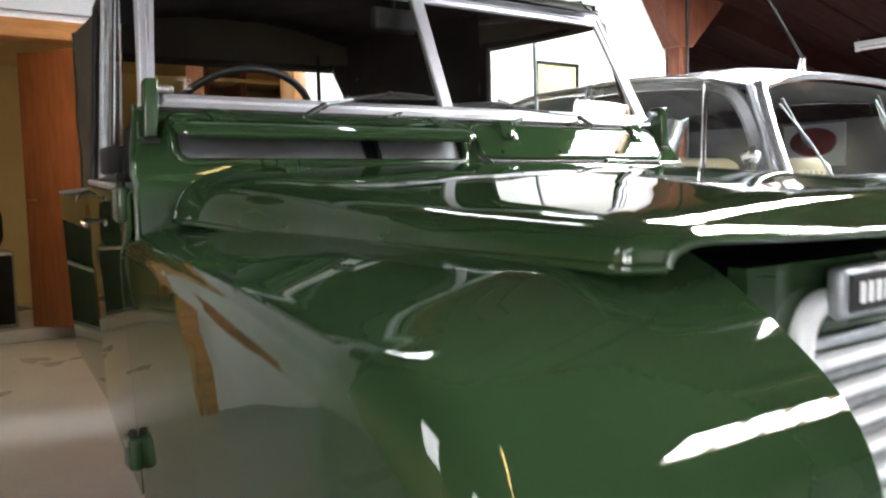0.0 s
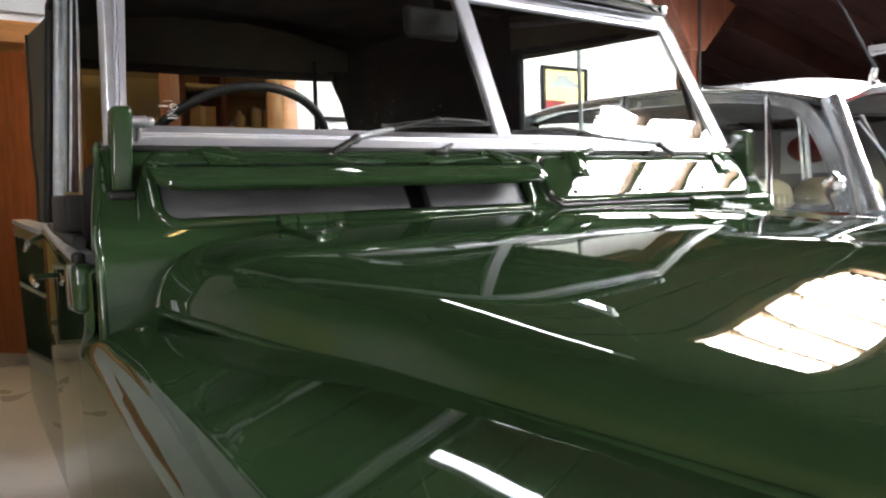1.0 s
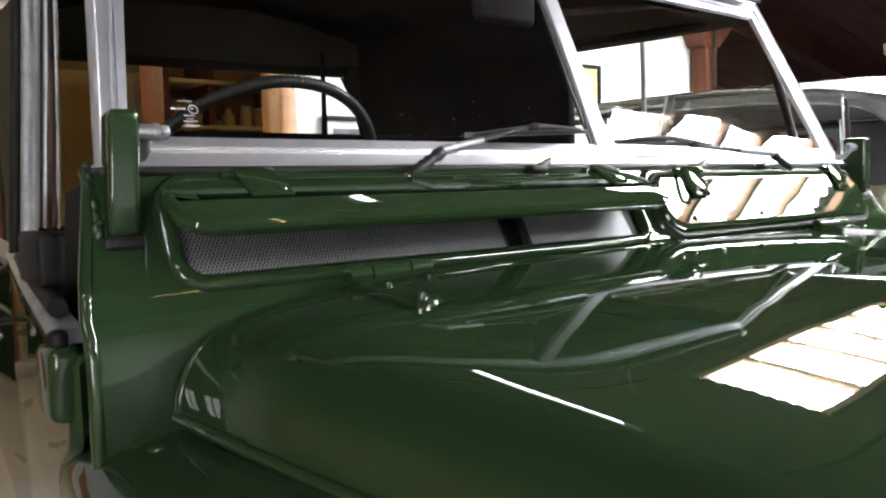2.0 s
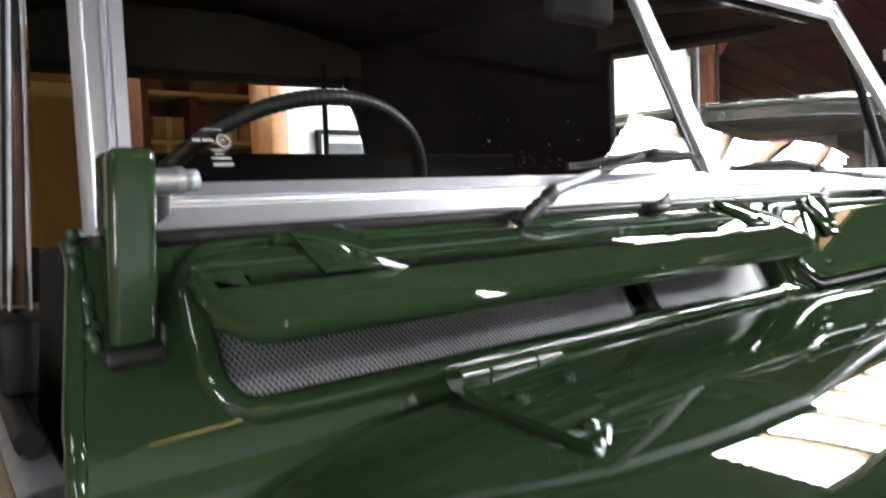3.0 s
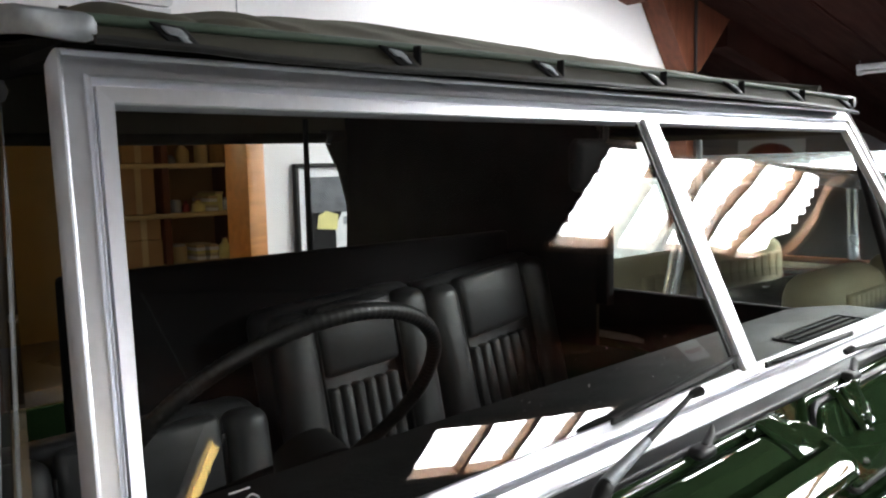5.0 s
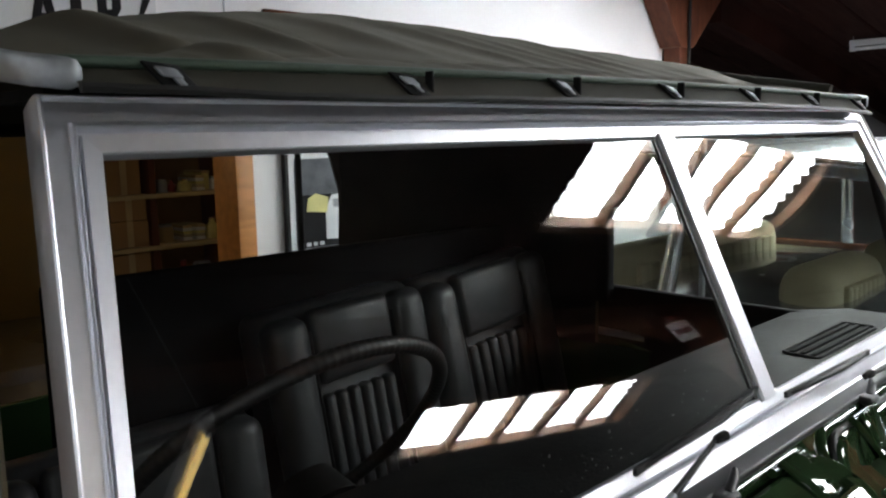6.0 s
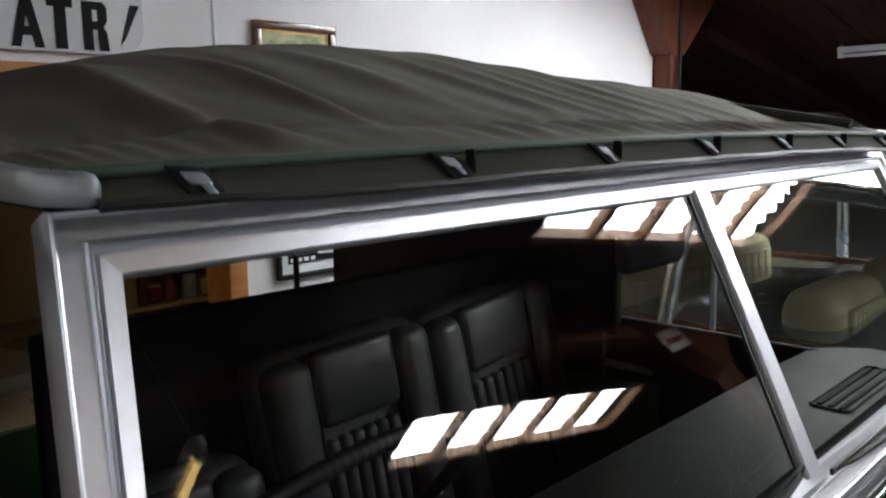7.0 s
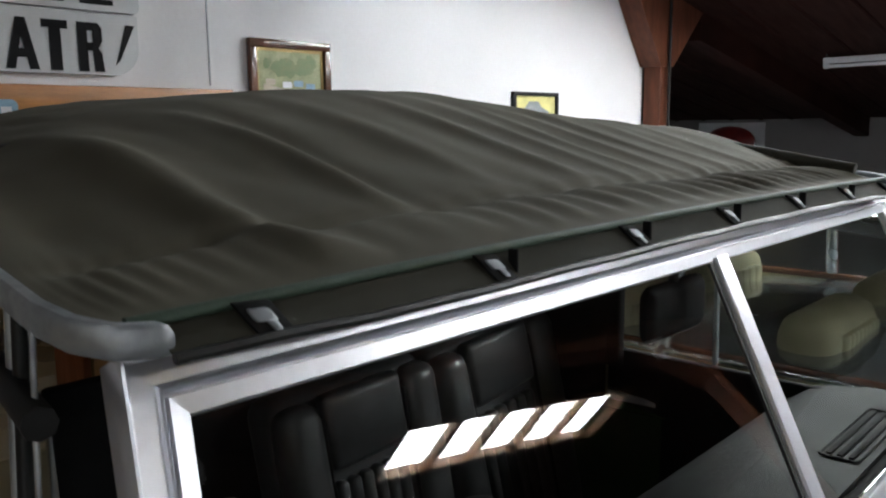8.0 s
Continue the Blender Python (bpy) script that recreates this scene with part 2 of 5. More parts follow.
def rounded(x0, x1, y0, y1, r, seg=6, corners=(1, 1, 1, 1)):
    """A rectangle's outline with rounded corners, from the lower left round."""
    out = []
    for k, (cx, cy, a0) in enumerate(((x0, y0, 180), (x1, y0, 270), (x1, y1, 0), (x0, y1, 90))):
        if not corners[k]:
            out.append((cx, cy))
            continue
        mx, my = cx + (r if k in (0, 3) else -r), cy + (r if k in (0, 1) else -r)
        for s in range(seg + 1):
            t = radians(a0 + 90 * s / seg)
            out.append((mx + r * math.cos(t), my + r * math.sin(t)))
    return out


def smooth_step(a, b, x):
    t = max(0.0, min(1.0, (x - a) / (b - a)))
    return t * t * (3 - 2 * t)


# ---- the building ----
def roof_z(x):
    return 3.0 - 0.18 * (x - 2.27) if x > -1.0 else 3.5886 + 0.18 * (x + 1.0)


WY0, WY1 = 2.45, 2.57          # back wall
boxpart("floor", (-4.0, -7.0, -0.12), (8.5, 8.2, 0.0), FLOORM)
tagged(bpy.data.objects["floor"], "grey painted concrete garage floor", "floor", kind="structure")

SKY_X = (2.27, 4.20)           # daylight sheets in the roof
WEST_X = (-3.75, -2.2)
SKY_Y = ((-3.36, -2.80), (-1.41, -0.76), (0.60, 1.22))


def roof_strip(bm, x0, x1, y0, y1, t=0.05):
    """A strip of the roof between two x and two y, split at the ridge."""
    cuts = [x0] + ([-1.0] if x0 < -1.0 < x1 else []) + [x1]
    for a, b in zip(cuts, cuts[1:]):
        loft(bm, [[(a, y, roof_z(a)), (b, y, roof_z(b)), (b, y, roof_z(b) + t), (a, y, roof_z(a) + t)] for y in (y0, y1)])


bm = bmesh.new()
roof_strip(bm, -4.0, WEST_X[0], -7.0, 8.2)
roof_strip(bm, WEST_X[1], SKY_X[0], -7.0, 8.2)
roof_strip(bm, SKY_X[1], 8.5, -7.0, 8.2)
edges = [-7.0] + [v for pair in SKY_Y for v in pair] + [8.2]
for y0, y1 in zip(edges[0::2], edges[1::2]):
    roof_strip(bm, SKY_X[0], SKY_X[1], y0, y1)
    roof_strip(bm, WEST_X[0], WEST_X[1], y0, y1)
roof_strip(bm, WEST_X[0], WEST_X[1], *SKY_Y[2])
# board joints, as thin battens under the boards
for k in range(44):
    y = -6.9 + 0.345 * k
    if not any(a - 0.03 < y < b + 0.03 for a, b in SKY_Y):
        for a, b in ((-3.9, -1.0), (-1.0, 8.4)):
            loft(bm, [[(x, y - 0.012, roof_z(x) - 0.012), (x, y + 0.012, roof_z(x) - 0.012), (x, y + 0.012, roof_z(x) + 0.01), (x, y - 0.012, roof_z(x) + 0.01)] for x in (a, b)])
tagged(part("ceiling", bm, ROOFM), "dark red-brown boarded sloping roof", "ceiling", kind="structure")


def skylight(xr, y0, y1, lit):
    xa, xb = xr
    xm = (xa + xb) / 2
    sk = thing("skylight", "translucent corrugated daylight sheet between brown purlins", "skylight", (xm, (y0 + y1) / 2, roof_z(xm)), "skylights in the roof")
    wave = lambda v: 0.018 * math.sin(2 * math.pi * v * 8)
    bm = bmesh.new()
    sheet(bm, 2, 64, lambda u, v: (xa + 0.05 + 0.010 * math.sin(2 * math.pi * v * 8) + u * (xb - xa - 0.10), y0 + 0.01 + v * (y1 - y0 - 0.02), roof_z(xa + u * (xb - xa)) + 0.03 + wave(v)))
    part("corrugated_sheet", bm, lit, sk, "glowing white corrugated sheet")
    for xe in (xa + 0.05, xb - 0.05):
        bm = bmesh.new()
        loft(bm, [[(x, y, roof_z(x) + 0.055 + z) for y, z in ((y0 - 0.05, 0), (y1 + 0.05, 0), (y1 + 0.05, 0.02), (y0 - 0.05, 0.02))] for x in (xe - 0.13, xe + 0.13)])
        part("lap_sheet", bm, ROOFM, sk)
    for k in range(1, 5):
        x = xa + (xb - xa) * k / 5
        boxpart("purlin", (x - 0.025, y0 - 0.02, roof_z(x) - 0.028), (x + 0.025, y1 + 0.02, roof_z(x) + 0.03), PURLIN, sk, bevel=0.004)
    for y in (y0, y1):
        bm = bmesh.new()
        loft(bm, [[(x, y - 0.022, roof_z(x) - 0.03), (x, y + 0.022, roof_z(x) - 0.03), (x, y + 0.022, roof_z(x) + 0.05), (x, y - 0.022, roof_z(x) + 0.05)] for x in (xa - 0.05, xb + 0.08)])
        part("side_rail", bm, PURLIN, sk)
    x = xb + 0.05
    boxpart("end_rail", (x - 0.04, y0, roof_z(x) - 0.05), (x + 0.03, y1, roof_z(x) + 0.06), PURLIN, sk, bevel=0.004)


for y0, y1 in SKY_Y:
    skylight(SKY_X, y0, y1, LITSHEET)
    if y0 < 0:
        skylight(WEST_X, y0, y1, LITWEST)


def wall(name, axis, poly, a, b, mat, label):
    ob = part(name, prism(bmesh.new(), poly, axis, a, b), mat, smooth=False)
    return tagged(ob, label, "wall", kind="structure")


OPEN_X0, OPEN_X1, OPEN_Z = -1.15, 0.765, 1.945
top = [(3.9, roof_z(3.9)), (-1.0, roof_z(-1.0)), (-4.0, roof_z(-4.0))]
wall("wall_north", "y", [(OPEN_X1, 0), (3.9, 0)] + top + [(-4.0, 0), (OPEN_X0, 0), (OPEN_X0, OPEN_Z), (OPEN_X1, OPEN_Z)], WY0, WY1, WALL, "white painted garage wall with a wide opening")
ob = part("wall_east", box(bmesh.new(), (8.4, -7.0, 0.0), (8.52, 8.2, roof_z(8.4) + 0.04)), WALL_SHADED, smooth=False)
tagged(ob, "low white wall under the eaves, with shade put into its grey", "wall", kind="structure")
ob = part("wall_west", box(bmesh.new(), (-4.12, -7.0, 0.0), (-4.0, 8.2, roof_z(-4.0) + 0.04)), OCHRE, smooth=False)
tagged(ob, "ochre boarded garage wall", "wall", kind="structure")
for nm, y in (("wall_south", -7.0), ("wall_far_north", 8.2)):
    wall(nm, "y", [(-4.0, 0), (8.5, 0), (8.5, roof_z(8.5)), (-1.0, roof_z(-1.0)), (-4.0, roof_z(-4.0))], y - 0.06, y + 0.06, WALL, "white painted end wall of the garage")
# joint in the wall's boarding
ob = boxpart("wall_joint", (0.722, WY0 - 0.003, OPEN_Z + 0.07), (0.727, WY0, roof_z(0.85) - 0.02), GALV)
tagged(ob, "thin vertical joint in the white wall", "trim", kind="structure")

# pine lining of the opening
lin = thing("trim_opening", "varnished orange pine lining of the wall opening", "trim", (OPEN_X1, WY0, 0), kind="structure")
boxpart("jamb", (OPEN_X1 - 0.045, WY0 - 0.03, 0.0), (OPEN_X1 + 0.035, WY1 + 0.03, OPEN_Z + 0.0), ORANGE, lin, bevel=0.004)
boxpart("lintel", (OPEN_X0 - 0.05, WY0 - 0.034, OPEN_Z - 0.03), (OPEN_X1 + 0.037, WY1 + 0.03, OPEN_Z + 0.055), ORANGE, lin, bevel=0.004)
boxpart("jamb", (OPEN_X0 - 0.035, WY0 - 0.03, 0.0), (OPEN_X0 + 0.045, WY1 + 0.03, OPEN_Z - 0.03), ORANGE, lin, bevel=0.004)

# back room
boxpart("wall_store_side", (1.75, WY1 + 0.002, 0), (1.83, 7.6, 2.5), CREAMW)
tagged(bpy.data.objects["wall_store_side"], "cream side wall of the store room", "wall", kind="structure")
boxpart("wall_store_end", (-3.99, 7.4, 0), (1.745, 7.5, 2.5), CREAMW)
tagged(bpy.data.objects["wall_store_end"], "cream end wall of the store room", "wall", kind="structure")
boxpart("ceiling_store", (-3.99, WY1 + 0.01, 2.5), (1.83, 7.6, 2.56), CREAMW)
tagged(bpy.data.objects["ceiling_store"], "plain cream store room ceiling", "ceiling", kind="structure")
boxpart("step", (-3.99, 5.65, 0.0), (1.745, 7.395, 0.11), FLOORM, bevel=0.006)
tagged(bpy.data.objects["step"], "low concrete step across the store room", "step", kind="structure")


def portal(y, with_card=False):
    p = thing("portal_frame", "red-brown timber post with a flared gusset under the roof", "post", (3.98, y, 0), "timber posts along the aisle")
    boxpart("post", (3.88, y - 0.06, 0.0), (4.00, y + 0.06, 2.25), BEAM, p, bevel=0.006)
    bm = bmesh.new()
    prism(bm, [(3.86, 2.22), (4.02, 2.22), (4.42, roof_z(4.45) - 0.01), (3.45, roof_z(3.45) - 0.01)], "y", y - 0.075, y + 0.075)
    part("gusset", bm, BEAM, p)
    bm = bmesh.new()
    loft(bm, [[(x, y - 0.07, roof_z(x) - 0.2), (x, y + 0.07, roof_z(x) - 0.2), (x, y + 0.07, roof_z(x) - 0.004), (x, y - 0.07, roof_z(x) - 0.004)] for x in (-1.0, 3.4)])
    part("rafter", bm, BEAM, p)
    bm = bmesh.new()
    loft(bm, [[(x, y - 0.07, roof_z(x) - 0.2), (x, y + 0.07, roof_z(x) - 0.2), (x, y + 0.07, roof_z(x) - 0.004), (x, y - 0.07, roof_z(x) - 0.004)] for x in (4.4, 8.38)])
    # same timber as the rafter, in the darker board colour to carry the aisle's shade
    part("shaded_aisle_rafter", bm, ROOFM, p)
    if with_card:
        boxpart("card", (3.50, y + 0.076, 2.43), (3.74, y + 0.08, 2.58), WHITE, p, "white card pinned to the gusset")
        boxpart("card_stripe", (3.53, y + 0.081, 2.48), (3.71, y + 0.083, 2.52), REDM, p)


portal(WY0 - 0.08)
portal(-2.1, True)
portal(6.4)
tagged(part("conduit", tube(bmesh.new(), [(3.94, WY0 - 0.17, 0.02), (3.94, WY0 - 0.17, 2.7)], 0.011, 8), BLACK), "dark vertical cable conduit on the post", "conduit", kind="structure")


def tube_lamp(x, y0, y1, z, mat, label, drop=None):
    t = thing("fluorescent_lamp", label, "lamp", (x, (y0 + y1) / 2, z), "tube lamps under the roof")
    boxpart("housing", (x - 0.03, y0, z + 0.02), (x + 0.03, y1, z + 0.065), WHITE, t, bevel=0.006)
    part("tube", tube(bmesh.new(), [(x, y0 + 0.04, z), (x, y1 - 0.04, z)], 0.014, 10), mat, t)
    for y in (y0 + 0.02, y1 - 0.02):
        boxpart("end_cap", (x - 0.016, y - 0.02, z - 0.018), (x + 0.016, y + 0.02, z + 0.022), WHITE, t, bevel=0.003)
        part("hanger", tube(bmesh.new(), [(x, y, z + 0.06), (x, y, drop or roof_z(x) + 0.01)], 0.004, 6), GALV, t)


# the first lamp is an added, unseen fill that brightens the store room
tube_lamp(-0.6, 3.4, 4.7, 2.36, TUBE_FILL, "unseen warm tube lamp added to light the store room", 2.5)
tube_lamp(1.70, 1.22, 2.38, 2.60, TUBEM, "lit white fluorescent tube lamp hung from the roof")
tube_lamp(0.45, 0.42, 1.55, 2.62, TUBEM, "lit white fluorescent tube lamp hung from the roof")
tube_lamp(0.33, -2.95, -1.70, 2.60, TUBEY, "warm yellow tube lamp hung from the roof")
tube_lamp(5.75, 0.6, 1.93, 2.28, WHITE, "unlit white tube lamp hung over the aisle")


# ---- things on the walls and in the store room ----
def picture(name, x0, x1, z0, z1, frame_mat, print_mat, label, fw=0.02, mount=0.0):
    p = thing(name, label, "picture", ((x0 + x1) / 2, WY0, z0))
    y1 = WY0 - 0.001
    for a, b in (((x0, z0), (x1, z0 + fw)), ((x0, z1 - fw), (x1, z1)), ((x0, z0 + fw), (x0 + fw, z1 - fw)), ((x1 - fw, z0 + fw), (x1, z1 - fw))):
        boxpart("frame_bar", (a[0], y1 - 0.028, a[1]), (b[0], y1, b[1]), frame_mat, p, bevel=0.003)
    if mount:
        boxpart("mount", (x0 + fw, y1 - 0.008, z0 + fw), (x1 - fw, y1 - 0.002, z1 - fw), WHITE, p)
    boxpart("print", (x0 + fw + mount, y1 - 0.012, z0 + fw + mount), (x1 - fw - mount, y1 - 0.0085, z1 - fw - mount), print_mat, p)
    return p


pl = picture("framed_picture", 0.885, 1.278, 1.90, 2.20, WALNUT, GREENP, "landscape print in a dark wooden frame on the white wall", 0.032, 0.012)
for a, b in (((0.917, 1.932), (1.246, 1.944)), ((0.917, 2.156), (1.246, 2.168)), ((0.917, 1.944), (0.929, 2.156)), ((1.234, 1.944), (1.246, 2.156))):
    boxpart("gilt_slip", (a[0], WY0 - 0.016, a[1]), (b[0], WY0 - 0.0095, b[1]), GOLD, pl)
rnd = random.Random(11)
for k in range(16):
    x, z, r = 0.965 + 0.24 * rnd.random(), 2.075 + 0.05 * rnd.random(), rnd.uniform(0.018, 0.04)
    part("painted_tree", prism(bmesh.new(), [(x + r * (0.7 + 0.4 * rnd.random()) * math.cos(a), z + 0.75 * r * (0.7 + 0.4 * rnd.random()) * math.sin(a)) for a in [2 * math.pi * i / 9 for i in range(9)]], "y", WY0 - 0.0135 - 0.0002 * k, WY0 - 0.0133 - 0.0002 * k), TREEP, pl)
part("painted_road", prism(bmesh.new(), [(0.945, 1.95), (1.22, 1.95), (1.20, 1.985), (1.05, 2.01), (0.95, 2.03)], "y", WY0 - 0.0150, WY0 - 0.0137), ROADP, pl)
for x, z, m in ((1.06, 2.025, WHITE), (1.115, 2.03, BLUEP), (1.175, 2.02, BLUEP), (0.98, 2.035, ROADP)):
    part("painted_shape", prism(bmesh.new(), rounded(x - 0.022, x + 0.024, z - 0.010, z + 0.014, 0.006, 3), "y", WY0 - 0.0175, WY0 - 0.0172), m, pl)
py = picture("framed_poster", 2.515, 2.92, 1.74, 2.035, BLACK, YELLOWP, "yellow poster in a black frame on the white wall", 0.02)
boxpart("poster_bar", (2.54, WY0 - 0.016, 1.765), (2.72, WY0 - 0.0135, 1.82), REDM, py)
part("poster_car", prism(bmesh.new(), [(2.59, 1.905), (2.83, 1.905), (2.84, 1.93), (2.77, 1.955), (2.74, 1.985), (2.66, 1.985), (2.62, 1.945), (2.585, 1.93)], "y", WY0 - 0.016, WY0 - 0.0135), GALV, py)
pb = picture("framed_photograph", 0.945, 1.36, 1.17, 1.665, BLACK, GALV, "car photograph in a black frame with white mount", 0.018, 0.04)
boxpart("photo_sky", (1.004, WY0 - 0.0150, 1.455), (1.301, WY0 - 0.0130, 1.606), material("photo_dusk", (0.10, 0.105, 0.12), 0.4, var=0.3, scale=14, bump=0.0), pb)
boxpart("photo_dark", (1.004, WY0 - 0.0150, 1.229), (1.301, WY0 - 0.0130, 1.4545), INK, pb)
part("photo_car", prism(bmesh.new(), [(1.150, 1.26), (1.298, 1.25), (1.298, 1.42), (1.262, 1.455), (1.185, 1.450), (1.150, 1.39)], "y", WY0 - 0.0165, WY0 - 0.0152), WHITE, pb)
boxpart("photo_window", (1.190, WY0 - 0.0185, 1.395), (1.275, WY0 - 0.0172, 1.43), GALV, pb)
part("photo_patch", prism(bmesh.new(), [(1.05, 1.385), (1.155, 1.375), (1.165, 1.44), (1.10, 1.460), (1.06, 1.44)], "y", WY0 - 0.0185, WY0 - 0.0172), YELLOWP, pb)
for k in range(4):
    boxpart("photo_line", (1.012 + 0.034 * k, WY0 - 0.0168, 1.236), (1.034 + 0.034 * k, WY0 - 0.0155, 1.252), WHITE, pb)
rp = thing("wall_ornament", "dark red round ornament on the low white wall", "ornament", (8.38, 3.8, 1.6))
bm = bmesh.new()
loft(bm, [[(8.4 - d, 3.8 + r * math.cos(a), 1.64 + r * 0.6 * math.sin(a)) for a in [2 * math.pi * k / 20 for k in range(20)]] for d, r in ((0.0, 0.30), (0.05, 0.30), (0.10, 0.22), (0.12, 0.05))])
part("boss", bm, REDM, rp)
boxpart("backboard", (8.385, 3.40, 1.34), (8.4, 4.2, 1.86), WHITE, rp)

bn = thing("wall_banner", "glossy white banner with heavy black characters above the opening", "banner", (0.1, WY0, 2.0))
ol = rounded(-2.2, 0.44, 2.037, 2.235, 0.09, 8, (0, 1, 0, 0))
part("lower_panel", prism(bmesh.new(), ol, "y", WY0 - 0.03, WY0 - 0.004), BANNER, bn)
part("upper_panel", prism(bmesh.new(), rounded(-2.2, 0.45, 2.243, 2.50, 0.02, 4), "y", WY0 - 0.03, WY0 - 0.004), BANNER, bn)


# four heavy characters, cut off by the banner's rounded end
LZ0, LZ1 = 2.046, 2.203


def character(name, polys):
    bm = bmesh.new()
    for k, poly in enumerate(polys):
        prism(bm, poly, "y", WY0 - 0.0335 - 0.0004 * k, WY0 - 0.0305)
    part(name, bm, INK, bn, smooth=False)


for x0 in (-0.205, 0.013):
    character("letter", [[(x0, LZ0), (x0 + 0.027, LZ0), (x0 + 0.061, LZ1), (x0 + 0.036, LZ1)], [(x0 + 0.070, LZ0), (x0 + 0.098, LZ0), (x0 + 0.064, LZ1), (x0 + 0.036, LZ1)], [(x0 + 0.022, LZ0 + 0.036), (x0 + 0.075, LZ0 + 0.036), (x0 + 0.070, LZ0 + 0.064), (x0 + 0.028, LZ0 + 0.064)]])
character("letter", [[(0.146, LZ0), (0.182, LZ0), (0.182, LZ1), (0.146, LZ1)], [(0.124, LZ1 - 0.026), (0.204, LZ1 - 0.026), (0.204, LZ1), (0.124, LZ1)]])
character("letter", [[(0.234, LZ0), (0.266, LZ0), (0.266, LZ1), (0.234, LZ1)], [(0.26, LZ1 - 0.026), (0.300, LZ1 - 0.026), (0.312, LZ1 - 0.012), (0.300, LZ1), (0.26, LZ1)], [(0.284, LZ1 - 0.066), (0.314, LZ1 - 0.060), (0.314, LZ1 - 0.014), (0.284, LZ1 - 0.020)], [(0.26, LZ1 - 0.090), (0.296, LZ1 - 0.090), (0.313, LZ1 - 0.060), (0.286, LZ1 - 0.062), (0.26, LZ1 - 0.064)], [(0.286, LZ0), (0.317, LZ0), (0.311, LZ1 - 0.096), (0.300, LZ1 - 0.080), (0.282, LZ1 - 0.080)]])
character("letter", [[(0.358, LZ0 + 0.026), (0.372, LZ0 + 0.040), (0.428, LZ1), (0.398, LZ1)]])
for k in range(7):
    boxpart("upper_mark", (0.36 - 0.16 * k - 0.11, WY0 - 0.033, 2.262), (0.36 - 0.16 * k, WY0 - 0.0305, 2.28), INK, bn)
sg = thing("small_sign", "pale blue sign on the pine lintel", "sign", (0.1, WY0, 1.86))
part("plate", prism(bmesh.new(), rounded(-0.35, 0.03, 1.87, 1.952, 0.02), "y", WY0 - 0.05, WY0 - 0.042), BLUEP, sg)
for k in range(5):
    boxpart("letter_bar", (-0.02 - 0.05 * k, WY0 - 0.053, 1.895), (0.01 - 0.05 * k, WY0 - 0.0505, 1.93), WHITE, sg)

dr = thing("store_door", "dark brown wooden door standing open in the store room", "door", (-0.14, 5.62, 0.11))
m = Matrix.Translation((-0.16, 5.72, 0.115)) @ Matrix.Rotation(radians(-52), 4, "Z")
boxpart("leaf", (0, -0.02, 0), (0.92, 0.02, 2.25), DOORM, dr, bevel=0.004, m=m)
part("door_handle", tube(bmesh.new(), [m @ Vector(p) for p in ((0.06, -0.02, 1.05), (0.06, -0.06, 1.05), (0.17, -0.06, 1.05))], 0.009), CHROME, dr, "steel lever handle")
cab = thing("dark_cabinet", "low black cabinet standing in the store room", "cabinet", (-0.55, 5.9, 0.11))
boxpart("body", (-0.95, 5.75, 0.115), (-0.28, 6.2, 0.75), GALV, cab, bevel=0.02)
boxpart("cabinet_door", (-0.93, 5.735, 0.15), (-0.30, 5.75, 0.72), TRIM, cab, bevel=0.005)
bag = thing("dark_bag", "slumped black bag on the low cabinet", "bag", (-0.55, 5.95, 0.75))
boxpart("bag_body", (-0.9, 5.8, 0.755), (-0.33, 6.15, 1.15), TRIM, bag, bevel=0.12, seg=5)
cl = thing("worktop", "cluttered pale worktop along the cream wall", "worktop", (-1.6, 6.9, 0.9))
boxpart("top", (-3.5, 6.7, 0.98), (-0.3, 7.38, 1.02), SHELFM, cl, bevel=0.005)
for xx in (-3.4, -1.9, -0.4):
    boxpart("worktop_leg", (xx - 0.03, 6.75, 0.115), (xx + 0.03, 6.81, 0.98), SHELFM, cl)
for k in range(9):
    xx = -1.5 + 0.13 * k
    b = thing("jar", "small pale jar on the worktop", "jar", (xx, 6.85, 1.02), "jars on the worktop")
    bm = bmesh.new()
    loft(bm, [[(xx + r * math.cos(a), 6.85 + r * math.sin(a), z) for a in [2 * math.pi * i / 12 for i in range(12)]] for r, z in ((0.04, 1.022), (0.04, 1.12), (0.025, 1.14), (0.025, 1.165))])
    part("jar_body", bm, (WHITE, CARD, GALV)[k % 3], b)


# shelf unit with boxes
def shelf_unit(x0, x1, y0, y1, zs, label):
    s = thing("shelf_unit", label, "shelf", ((x0 + x1) / 2, y0, 0))
    for x in (x0, x0 + 0.25, x1):
        boxpart("upright", (x - 0.018, y0 + 0.01, 0), (x + 0.018, y1, 2.2), BEAM, s, bevel=0.003)
    boxpart("back_panel", (x0, y1 + 0.001, 0), (x1, y1 + 0.015, 2.2), CARD, s)
    for z in zs:
        boxpart("board", (x0 + 0.02, y0, z - 0.022), (x1 - 0.02, y1, z), SHELFM, s, bevel=0.003)
    return s


